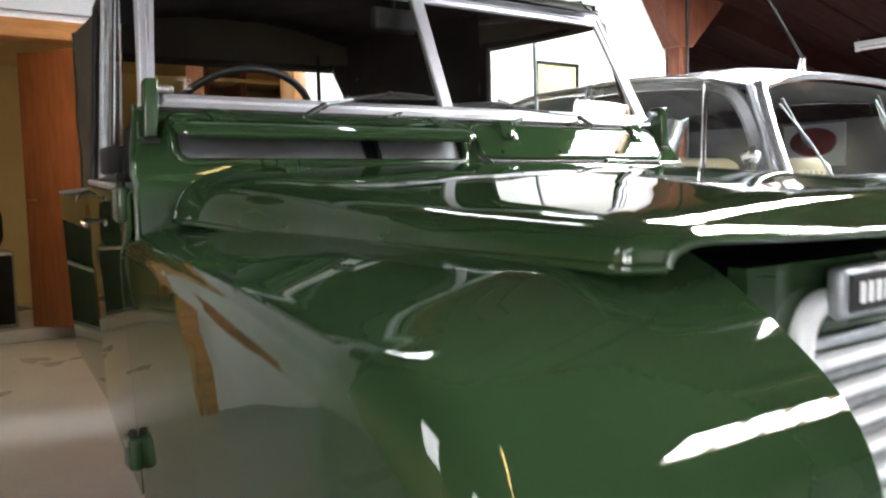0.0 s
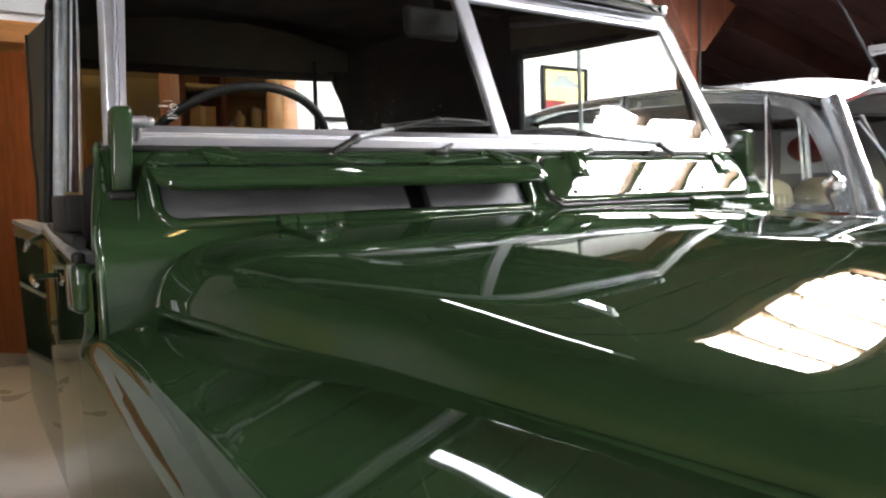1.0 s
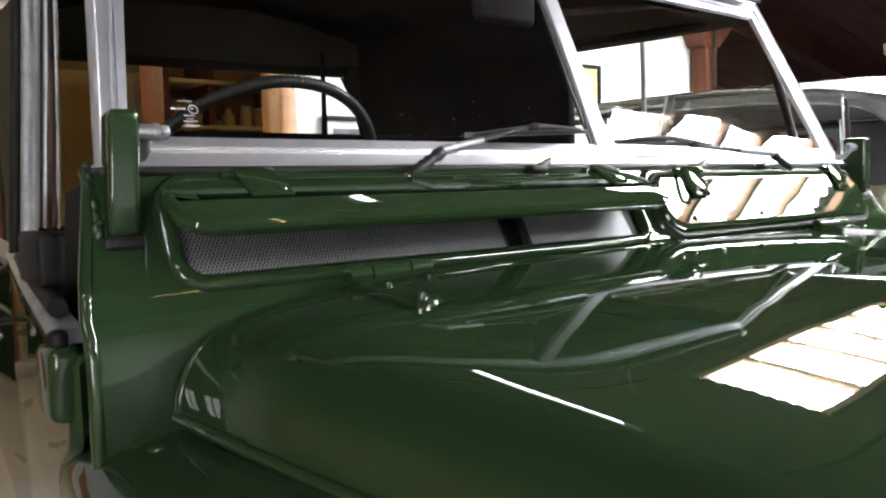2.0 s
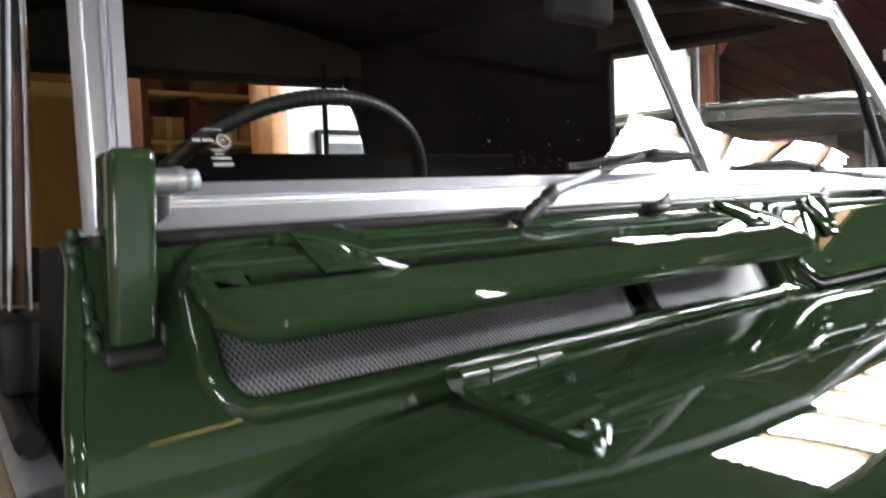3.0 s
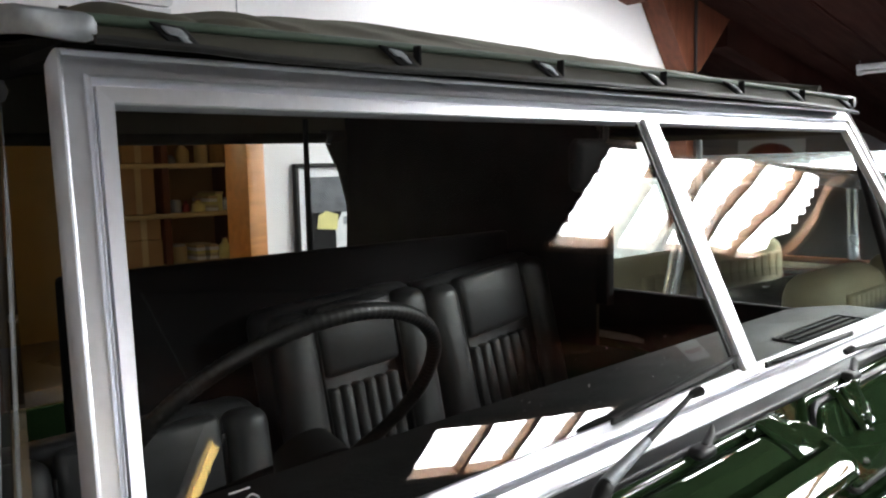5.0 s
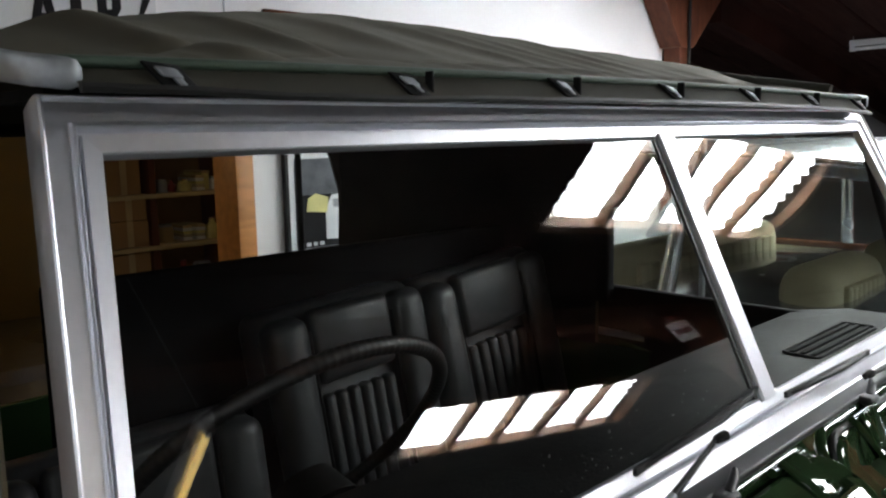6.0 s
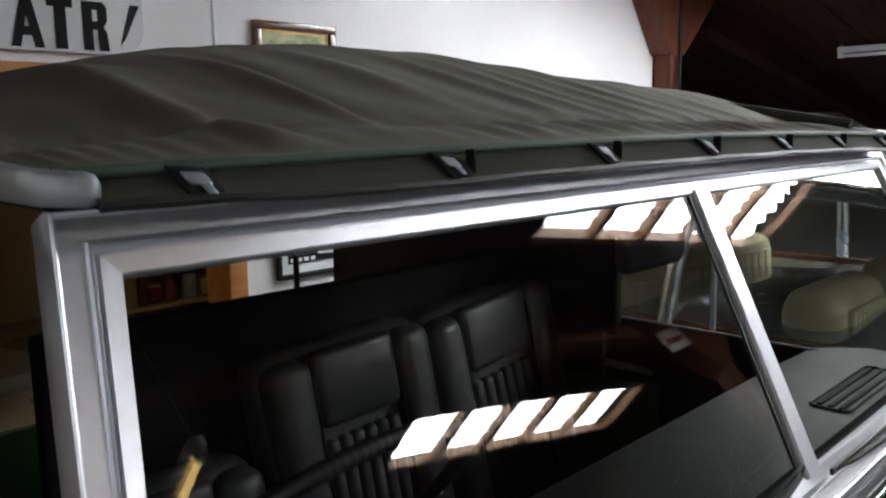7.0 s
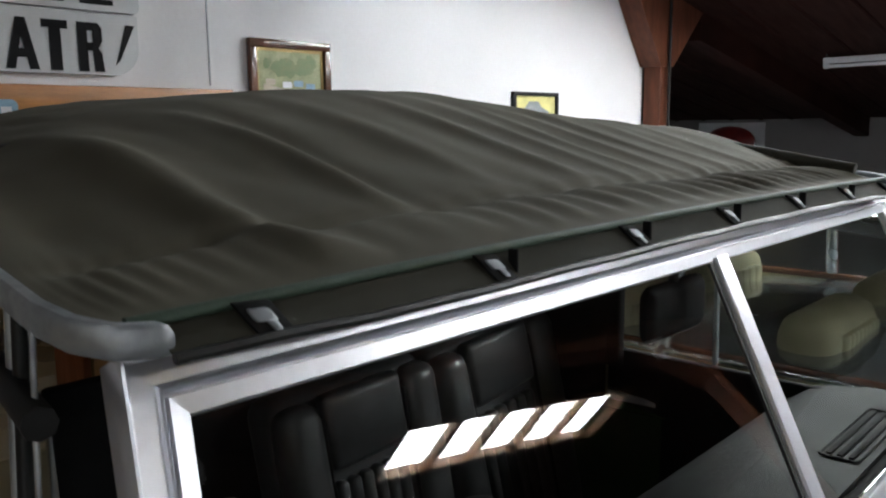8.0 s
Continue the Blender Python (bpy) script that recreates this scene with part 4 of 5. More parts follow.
for x in (-0.195, 0.190, 0.40):
    cl_ = part("washer_clip", box(bmesh.new(), (x - 0.020, -0.060, 1.350), (x + 0.012, -0.034, 1.362), 0.006, 3), RUBBER, car, "black rubber clip")
    part("clip_tail", tube(bmesh.new(), [(x + 0.002, -0.050, 1.358), (x + 0.020, -0.046, 1.364), (x + 0.034, -0.040, 1.370)], [0.006, 0.0055, 0.003], 8), RUBBER, cl_)

# --- bonnet ---
BY0, BY1 = -0.128, -1.228


def bonnet(u, v):
    """u from the rear to the front edge, v across."""
    y = BY0 + (BY1 - BY0) * u
    zs = 1.141 - 0.018 * smooth_step(0.0, 0.35, u) - 0.012 * u
    zc = 1.246 - 0.085 * u + 0.015 * math.sin(math.pi * u) - 0.032 * smooth_step(0.90, 1.0, u) ** 2
    hw = 0.738 - 0.052 * smooth_step(0.0, 0.42, u) - 0.058 * u
    a = (v - 0.5) * 2
    t = a * math.pi / 2
    r = math.copysign(abs(math.sin(t)) ** 0.85, t)
    ze = 1.228 - 0.012 * smooth_step(0.0, 0.3, u) - 0.034 * smooth_step(0.0, 0.7, u) - 0.034 * u - 0.008 * smooth_step(0.85, 1.0, u)
    z = zs + (zc - (zc - ze) * abs(r) ** 1.9 - zs) * max(0.0, 1 - abs(r) ** (17 + 9 * smooth_step(0.0, 0.4, u))) ** 0.5
    bow = 0.045 * abs(r) ** 6 * smooth_step(0.9, 1.0, u)
    x = hw * r * (1 - 0.06 * smooth_step(0.965, 1.0, u) * abs(r) ** 4)
    return (x - 0.012 * u, y + bow, z)


bon = part("bonnet", sheet(bmesh.new(), 96, 96, lambda u, v: bonnet(u ** 1.8, v)), GREEN, car, "glossy dark green bonnet with a raised middle", angle=60)
for v in (0.0, 1.0):
    part("bonnet_edge", tube(bmesh.new(), [Vector(bonnet(k / 40, v)) + Vector((0.002 if v else -0.002, 0, -0.004)) for k in range(41)], 0.006, 8), GREEN, bon)
part("bonnet_front_edge", tube(bmesh.new(), [Vector(bonnet(1.0, k / 40)) + Vector((0, 0, -0.004)) for k in range(41)], 0.006, 8), GREEN, bon)
part("bonnet_rear_edge", tube(bmesh.new(), [Vector(bonnet(0.0, k / 40)) + Vector((0, 0, -0.004)) for k in range(41)], 0.005, 8), GREEN, bon)


def bonnet_z(x, y):
    """Height of the bonnet at a place in plan."""
    u, lo, hi = (y - BY0) / (BY1 - BY0), 0.0, 1.0
    for _ in range(30):
        mid = (lo + hi) / 2
        lo, hi = (mid, hi) if bonnet(u, mid)[0] < x else (lo, mid)
    return bonnet(u, lo)[2]


def bonnet_hinge(hx, d):
    """A folded strap hinge: wide at the knuckle, drawn to a rounded tip on its outer side."""
    h = bmesh.new()
    rows = []
    for k in range(13):
        q = k / 12
        y = BY0 - 0.002 - 0.122 * q
        wd = 0.110 - 0.080 * q - 0.022 * smooth_step(0.85, 1.0, q)
        xa, xb = hx - d * 0.006 * q, hx - d * 0.006 * q + d * wd
        lift = 0.009 - 0.004 * smooth_step(0.0, 0.3, q)
        rows.append([(xa, y, bonnet_z(xa, y) - 0.002), (xa, y, bonnet_z(xa, y) + lift), (xb, y, bonnet_z(xb, y) + lift), (xb, y, bonnet_z(xb, y) - 0.002)])
    loft(h, rows)
    zk = bonnet_z(hx + d * 0.05, BY0 - 0.006) + 0.011
    part("bonnet_hinge", h, GREEN, bon, angle=30)
    for ka, kb in ((0.002, 0.028), (0.031, 0.078), (0.081, 0.108)):
        part("knuckle", tube(bmesh.new(), [(hx + d * ka, BY0 + 0.006, zk), (hx + d * kb, BY0 + 0.006, zk)], 0.0095, 12), GREEN, bon)
    bm = bmesh.new()
    box(bm, (hx + d * 0.054 - 0.048, BY0 + 0.004, zk - 0.030), (hx + d * 0.054 + 0.048, BY0 + 0.012, zk + 0.004), 0.003)
    part("hinge_leaf", bm, GREEN, car)
    for dx, dy in ((0.022, -0.038), (0.078, -0.034), (0.014, -0.104)):
        x, y = hx + d * dx, BY0 + dy
        z = bonnet_z(x, y) + 0.003
        part("hinge_screw", tube(bmesh.new(), [(x, y, z), (x, y, z + 0.0045), (x, y, z + 0.0062)], [0.0060, 0.0056, 0.003], 10), GREEN, bon)


bonnet_hinge(-0.556, 1)
bonnet_hinge(0.562, -1)
for k in range(10):
    x = -0.42 + 0.094 * k
    part("bonnet_bolt", tube(bmesh.new(), [(x, -0.24, Vector(bonnet(0.086, 0.5 + x / 1.6)).z - 0.002), (x, -0.24, Vector(bonnet(0.086, 0.5 + x / 1.6)).z + 0.003)], [0.005, 0.003], 8), GREEN, bon)
boxpart("engine_bay", (-0.55, -1.12, 0.6), (0.55, -0.13, 1.06), TRIM, car)


# --- wings ---
def side_x(y):
    """Half the body's width along the car, to the outer skin."""
    return 0.812 - 0.11 * y if y < 0 else 0.812 - 0.13 * y - 0.015 * y * y


def wing(s):
    """A shell: nearly flat top falling a little forward, tight shoulder, rolled nose and an upright flank."""
    A, B, r, y0, xi = 0.20, 0.20, 0.045, -0.122, 0.50
    top = lambda y: 1.1225 + 0.05 * y

    def rise(x, y):
        # the top is tilted up towards the bonnet and levels out over the nose
        return 0.17 * (side_x(max(y, -1.12)) - r - x) * (1 - smooth_step(1.05, 1.27, -y))

    prof = [(y0 - 1.018 * k / 60, top(y0 - 1.018 * k / 60), 0.0) for k in range(61)]
    yc, zc = prof[-1][0], prof[-1][1] - B
    prof += [(yc - A * math.sin(radians(a)), zc + B * math.cos(radians(a)), math.atan(B / A * math.tan(radians(a)))) for a in range(2, 87, 2)]
    prof += [(yc - A - 0.001, zc - 0.10, radians(89)), (yc - A - 0.002, 0.55, radians(90))]
    rows = []
    for y, z, th in prof:
        xo = side_x(max(y, -1.12))
        row = [(s * x, y, z + rise(x, y)) for x in [xi + (xo - r - xi) * k / 40 for k in range(41)]]
        for k in range(1, 9):
            f = radians(90 * k / 8)
            d = r - r * math.cos(f)
            row.append((s * (xo - r + r * math.sin(f)), y + d * math.sin(th), z - d * math.cos(th)))
        rows.append(row)
    w = part("wing", loft(bmesh.new(), rows, closed=False, caps=False), GREEN, car, "glossy dark green front wing", angle=50)
    # the shoulder runs out in a rounded corner along the door's edge
    rows = []
    for k in range(13):
        q = k / 12
        y = y0 + (0.118) * math.sin(q * math.pi / 2)
        f0 = 90 * (1 - math.cos(q * math.pi / 2))
        xo, row = side_x(y), []
        for i in range(9):
            f = radians(f0 + (90 - f0) * i / 8)
            d = r - r * math.cos(f)
            row.append((s * (xo - r + r * math.sin(f)), y, top(y) - d - 0.030 * (1 - math.cos(q * math.pi / 2))))
        rows.append(row)
    part("wing_corner", loft(bmesh.new(), rows, closed=False, caps=False), GREEN, w)
    crest = [rows[k][-1] for k in range(12, -1, -1)] + [(0, y + r * math.sin(th), z - r * math.cos(th)) for y, z, th in prof[1:]]
    ey, ez = [p[1] for p in reversed(crest)], [p[2] for p in reversed(crest)]

    def flank(u, v):
        y = -0.005 - (-0.005 - ey[0]) * u
        zt = float(np.interp(y, ey, ez))
        arch = 0.42 + 0.30 * max(0.0, 1 - ((y + 0.64) / 0.38) ** 2) ** 0.5
        z = zt + (min(arch, zt - 0.02) - zt) * v
        return (s * (side_x(max(y, -1.12)) - 0.05 * max(0.0, 1.0 - z)), y, z)

    part("wing_flank", sheet(bmesh.new(), 90, 24, flank), GREEN, w)
    part("wing_edge", tube(bmesh.new(), [(s * (abs(p[0]) - 0.004), p[1] - 0.002, p[2]) for p in [q[0] for q in rows]] + [(s * (side_x(0.0) - 0.004 - 0.05 * (1.0 - z)), -0.006, z) for z in (0.98, 0.80, 0.62)], 0.005, 8), GREEN, w)
    bm = bmesh.new()
    bm.faces.new([bm.verts.new((s * xi, y, z + rise(xi, y))) for y, z, th in prof] + [bm.verts.new((s * xi, -0.122, 0.55))])
    part("inner_panel", bm, GREEN, w)
    part("arch_liner", tube(bmesh.new(), [(s * 0.50, -0.64, 0.40), (s * 0.79, -0.64, 0.40)], 0.40, 30), TRIM, w)
    part("wing_bolt", tube(bmesh.new(), [(s * 0.762, -0.140, top(-0.14) - 0.003), (s * 0.762, -0.140, top(-0.14) + 0.004), (s * 0.762, -0.140, top(-0.14) + 0.007)], [0.011, 0.010, 0.004], 12), GREEN, w)
    ty = part("wheel", tube(bmesh.new(), [(s * 0.62, -0.64, 0.345), (s * 0.66, -0.64, 0.345), (s * 0.78, -0.64, 0.345), (s * 0.798, -0.64, 0.345)], [0.31, 0.335, 0.335, 0.31], 36), RUBBER, car, "black tyre on a front wheel")
    part("rim", tube(bmesh.new(), [(s * 0.78, -0.64, 0.345), (s * 0.802, -0.64, 0.345)], 0.2, 24), GREEN, ty)
    # headlamp in the wing's face
    hl = part("headlamp", tube(bmesh.new(), [(s * 0.655, -1.285, 0.76), (s * 0.655, -1.320, 0.76), (s * 0.655, -1.330, 0.76)], [0.10, 0.10, 0.085], 24), CHROME, car, "round headlamp with bright rim")
    part("lens", tube(bmesh.new(), [(s * 0.655, -1.329, 0.76), (s * 0.655, -1.337, 0.76)], [0.082, 0.05], 24), WHITE, hl)


wing(-1)
wing(1)

# --- grille ---
gr = boxpart("grille_panel", (-0.425, -1.150, 0.55), (0.425, -1.125, 1.09), GREEN, car, "ribbed grey plastic grille")
part("grille_rim", tube(bmesh.new(), [(x, -1.160, z) for x, z in rounded(-0.335, 0.295, 0.60, 1.040, 0.05, 6)], 0.016, 10, True), WHITE, gr, "pale grey grille surround")
for k in range(9):
    z = 0.635 + 0.041 * k
    boxpart("grille_bar", (-0.32, -1.182, z), (0.28, -1.151, z + 0.014), WHITE, gr, bevel=0.004)
    boxpart("grille_slat", (-0.32, -1.166, z + 0.020), (0.28, -1.151, z + 0.034), GALV, gr, bevel=0.003)
boxpart("badge", (-0.305, -1.195, 1.022), (-0.085, -1.170, 1.085), GALV, gr, "grey badge plate with pale marks", bevel=0.011, seg=4)
boxpart("badge_field", (-0.294, -1.198, 1.031), (-0.095, -1.1945, 1.076), BLACK, gr, bevel=0.001)
for k in range(9):
    boxpart("badge_mark", (-0.275 + 0.019 * k, -1.200, 1.041), (-0.264 + 0.019 * k, -1.1975, 1.066), WHITE, gr)
boxpart("bumper", (-0.86, -1.42, 0.42), (0.86, -1.33, 0.56), GALV, car, bevel=0.008)


# --- doors ---
def door(s):
    yr = 0.86
    waist = lambda y: 1.212 + 0.03 * max(0.0, y)
    front = lambda z: 0.004 - 0.094 * smooth_step(1.055, 1.125, z)       # the leading edge steps forward over the wing's corner

    def skin(u, v):
        zb = 0.55 + 0.11 * (1 - smooth_step(0.0, 0.07, u))
        z = 1.198 + (zb - 1.198) * v
        y = front(z) + (yr - front(z)) * u
        z += 0.03 * max(0.0, y) * (1 - v)
        roll = 0.010 * ((1 - min(1.0, u / 0.014)) ** 2 + (1 - min(1.0, (1 - u) / 0.016)) ** 2 + (1 - min(1.0, v / 0.02)) ** 2)
        return (s * (side_x(y) - 0.002 - roll - 0.05 * max(0.0, 1.0 - z)), y, z)

    d = part("door", sheet(bmesh.new(), 120, 60, skin, 0.03), GREEN, car, "green side door with sliding window top")
    at = lambda x, y, z: (s * (x - 0.812 + side_x(y)), y, z)
    bm = bmesh.new()
    ys = [-0.03, -0.02] + [0.05 * k for k in range(1, 17)]
    loft(bm, [[at(0.812, y, waist(y) - 0.014), at(0.814, y, waist(y) - 0.004), at(0.808, y, waist(y)), at(0.786, y, waist(y) + 0.001), at(0.782, y, waist(y) - 0.004), at(0.782, y, waist(y) - 0.014)] for y in ys])
    part("waist_rail", bm, GALV, d, "grey galvanised waist capping", angle=40)
    wx, in_top, W = (0.800, 0.030, 1.225) if s < 0 else (0.805, 0.03, 1.235)             # how far the window leans in
    ring = [(0.03, W), (0.018, 1.37), (0.178, 1.70), (0.735, 1.71), (0.755, W)] if s < 0 else [(0.045, W), (0.105, 1.47), (0.165, 1.70), (0.735, 1.71), (0.755, W)]
    inset = lambda z: in_top * (z - W) / 0.47
    for nm, p, q in zip(("window_front_foot", "window_front_post", "window_top_rail", "window_rear_post", "window_bottom_rail"), ring, ring[1:] + ring[:1]):
        if s > 0 or "front" not in nm:
            part(nm, tube(bmesh.new(), [at(wx - inset(p[1]), *p), at(wx - inset(q[1]), *q)], 0.010, 8), BLACK, d)
    if s < 0:
        for y, r, m in ((0.215, 0.0042, GALV), (0.196, 0.0045, BLACK), (0.150, 0.0018, GALV)):
            part("window_channel", tube(bmesh.new(), [at(wx - 0.002 - r, y, 1.30), at(wx - 0.034 - r, y + 0.051, 1.755)], r, 10), m, d, "grey metal window channel" if y > 0.2 else "")
        boxpart("window_lock", (-0.790, 0.13, 1.235), (-0.765, 0.23, 1.295), BLACK, d, bevel=0.006)
        part("window_channel", tube(bmesh.new(), [at(wx - 0.003, 0.49, W), at(wx - 0.032, 0.49, 1.70)], 0.008, 8), GALV, d)
    else:
        part("window_channel", tube(bmesh.new(), [(0.745, 0.474, 1.32), (0.735, 0.474, 1.70)], 0.0065, 8), GALV, d, "thin grey window channel")
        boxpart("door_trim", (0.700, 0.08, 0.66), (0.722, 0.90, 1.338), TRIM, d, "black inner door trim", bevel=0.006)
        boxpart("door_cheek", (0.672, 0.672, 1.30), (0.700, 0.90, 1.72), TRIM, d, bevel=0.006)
    bm = bmesh.new()
    bm.faces.new([bm.verts.new(at(wx - 0.005 - inset(p[1]), *p)) for p in reversed(ring)])
    g = part("side_pane", bm, GLASS_S, d)
    g.visible_shadow = False
    for z, y in ((1.171, -0.060), (0.668, -0.010)):
        x = side_x(y) + (0.000 if z > 1 else -0.004)
        hg = part("door_hinge", box(bmesh.new(), (s * x - 0.014, y - 0.026, z - 0.034), (s * x + 0.014, y + 0.030, z + 0.034), 0.010, 4), GREEN, d)
        part("hinge_pin", tube(bmesh.new(), [(s * x, y, z + 0.032), (s * x, y, z + 0.044), (s * x, y, z + 0.047)], [0.009, 0.009, 0.005], 12), BLACK, hg)
    part("door_handle", tube(bmesh.new(), [at(0.812, 0.72, 1.12), at(0.840, 0.71, 1.12), at(0.842, 0.65, 1.118), at(0.836, 0.61, 1.112)], 0.006, 8), CHROME, d, "chrome door handle")
    part("mirror_arm", tube(bmesh.new(), [at(0.800, 0.86, 1.205), at(0.836, 0.80, 1.196), at(0.850, 0.72, 1.180), at(0.846, 0.66, 1.196)], 0.006, 10), CHROME, d, "bent chrome rod")


door(-1)
door(1)

# --- rear tub ---
for s, xf, xr in ((-1, -0.682, -0.560), (1, 0.690, 0.650)):
    rings = [[(x - s * 0.045, y, 0.55), (x - s * 0.026, y, 0.55), (x, y, 1.19), (x - s * 0.008, y, 1.20), (x - s * 0.045, y, 1.20)] for x, y in ((xf, 0.88), ((xf + xr) / 2, 1.45), (xr, 2.02))]
    bm = bmesh.new()
    loft(bm, rings)
    part("tub_side", bm, GREEN, car, "green rear body side")
    bm = bmesh.new()
    loft(bm, [[(x - s * 0.05, y, 1.201), (x + s * 0.004, y, 1.201), (x + s * 0.004, y, 1.214), (x - s * 0.05, y, 1.214)] for x, y in ((xf, 0.88), (xr, 2.02))])
    part("tub_capping", bm, GALV, car)
boxpart("tailgate", (-0.53, 1.99, 0.60), (0.60, 2.02, 0.98), GREEN, car, bevel=0.006)
boxpart("cab_floor", (-0.53, -0.10, 0.56), (0.60, 1.985, 0.60), TRIM, car)
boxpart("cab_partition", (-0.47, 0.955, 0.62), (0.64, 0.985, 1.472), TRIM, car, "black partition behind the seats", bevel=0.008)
bm = bmesh.new()
tube(bm, [(0.12, 1.06, 1.06), (0.12, 1.24, 1.06)], [0.35, 0.35], 36)
part("spare_wheel", bm, CANVAS_DARK, car, "covered spare wheel in the rear")


# --- canvas hood ---
HY0, HY1 = 0.160, 1.64


FOLDS = ((-0.66, 0.05, -0.012), (-0.545, 0.032, 0.020), (-0.47, 0.05, -0.004), (-0.375, 0.024, 0.016), (-0.335, 0.022, -0.008), (-0.30, 0.05, -0.006), (-0.19, 0.03, 0.005), (-0.02, 0.024, 0.008), (0.09, 0.020, 0.005), (0.17, 0.018, 0.007), (0.25, 0.018, 0.006), (0.33, 0.016, 0.006), (0.42, 0.02, 0.006), (0.52, 0.02, 0.006))


def hood_top(u, v):
    """u from the windscreen to the rear, v across; the cloth hangs from its hoop and gathers at the front seam."""
    y = HY0 + (HY1 - HY0) * u
    a = (v - 0.5) * 2
    r = math.sin(a * math.pi / 2)
    edge = 1.750 + (0.078 + 0.022 * r) * smooth_step(0.0, 0.30, u)
    crown = 1.752 + 0.170 * smooth_step(-0.06, 0.52, u)
    z = edge + (crown - edge) * (1 - abs(r) ** 2.4) * (1 - 0.12 * abs(r))
    x = (0.72 - 0.130 * smooth_step(0.05, 0.8, u)) * r + 0.045 * smooth_step(0.2, 1.0, u)
    z += 0.013 * math.exp(-((r - 0.40) / 0.30) ** 2) * smooth_step(0.2, 0.55, u)
    w = smooth_step(0.0, 0.035, u) * (1 - smooth_step(0.93, 1.0, abs(r)))
    # gathers between the piping and the cross seam, closer towards the passenger's side
    g = math.exp(-((u - 0.045) / 0.045) ** 2)
    ph = 118 * a + 16 * a * abs(a)
    gath = math.sin(ph + 3 * noise.noise((x * 3, u * 9, 1.0)))
    z += w * g * (0.0014 + 0.0016 * noise.noise((x * 6, 2.0, 0.0)) + 0.0016 * smooth_step(-0.4, 0.3, a)) * (0.35 + 0.65 * smooth_step(-0.55, 0.15, a)) * (gath + 0.6 * gath * abs(gath))
    # the front band bulges between piping and seam
    z += 0.005 * math.sin(math.pi * min(1.0, u / 0.088)) * (1 - smooth_step(0.93, 1.0, abs(r)))
    z += w * 0.011 * math.exp(-((x + 0.520 + 0.25 * u) / 0.026) ** 2) * (1 - smooth_step(0.08, 0.16, u))
    # the cross seam
    z -= 0.007 * w * math.exp(-((u - 0.088 - 0.006 * math.sin(3 * a)) / 0.008) ** 2)
    # long folds running back from the seam, dying out at the hoop
    fade = smooth_step(0.06, 0.15, u) * (1 - smooth_step(0.24, 0.46, u))
    bend = x - 0.05 * (u - 0.2) * (1 + a) + 0.03 * noise.noise((x * 1.5, y * 2.2, 4.0))
    for fx, fw, fh in FOLDS:
        z += w * fade * 0.75 * fh * math.exp(-((bend - fx) / (fw * (0.7 + 1.3 * u))) ** 2)
    z += w * (0.005 * noise.noise((x * 2.6, y * 2.0, 7.0)) + 0.0035 * noise.noise((x * 11 + 4 * y, y * 3.2, 3.1)))
    z += w * 0.004 * noise.noise((x * 16, y * 1.6, 9.0)) * smooth_step(0.05, 0.3, u)
    return (x, y, z)


hood = part("canvas_hood", sheet(bmesh.new(), 140, 320, hood_top), CANVAS, car, "creased olive canvas hood roof", angle=80)
for s in (-1, 1):
    v = 0.0 if s < 0 else 1.0

    def side(u, q, v=v, s=s):
        y = 0.70 + (HY1 - 0.70) * u
        x, _, z = hood_top((y - HY0) / (HY1 - HY0), v)
        zz = z + (1.20 - z) * q
        return (x + s * (0.010 * math.sin(q * math.pi) * noise.noise((y * 4, q * 3, 5.0))), y, zz)

    part("hood_side", sheet(bmesh.new(), 30, 30, side), CANVAS, hood, "olive canvas hood side")
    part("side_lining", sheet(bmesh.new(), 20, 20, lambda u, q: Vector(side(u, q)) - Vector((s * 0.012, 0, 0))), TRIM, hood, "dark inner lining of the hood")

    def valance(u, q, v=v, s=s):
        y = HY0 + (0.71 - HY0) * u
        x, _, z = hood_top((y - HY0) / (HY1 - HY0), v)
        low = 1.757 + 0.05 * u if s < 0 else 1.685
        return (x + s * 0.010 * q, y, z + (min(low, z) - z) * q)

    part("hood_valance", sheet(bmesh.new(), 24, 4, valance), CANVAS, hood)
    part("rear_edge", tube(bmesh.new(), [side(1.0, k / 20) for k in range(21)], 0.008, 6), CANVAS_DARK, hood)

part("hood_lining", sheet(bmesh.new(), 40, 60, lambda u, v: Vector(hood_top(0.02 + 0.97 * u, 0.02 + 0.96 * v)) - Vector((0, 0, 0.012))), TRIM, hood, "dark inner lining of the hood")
# seam piping and the buttoned flap over the windscreen's top rail
part("hood_piping", tube(bmesh.new(), [Vector(hood_top(0.0, 0.06 + 0.88 * k / 80)) + Vector((0, -0.006, 0.0)) for k in range(81)], 0.0042, 8), PIPING, hood, "grey-green seam piping")


def flap(u, v):
    a = (u - 0.5) * 2
    x, y, z = hood_top(0.0, 0.088 + 0.824 * u)
    return (x, y + 0.004 - 0.034 * v ** 0.7, z + 0.002 - 0.004 * abs(a) ** 3 - (0.026 - 0.010 * (1 - smooth_step(0.0, 0.25, u))) * v + 0.0004 * math.sin(30 * a) * v)


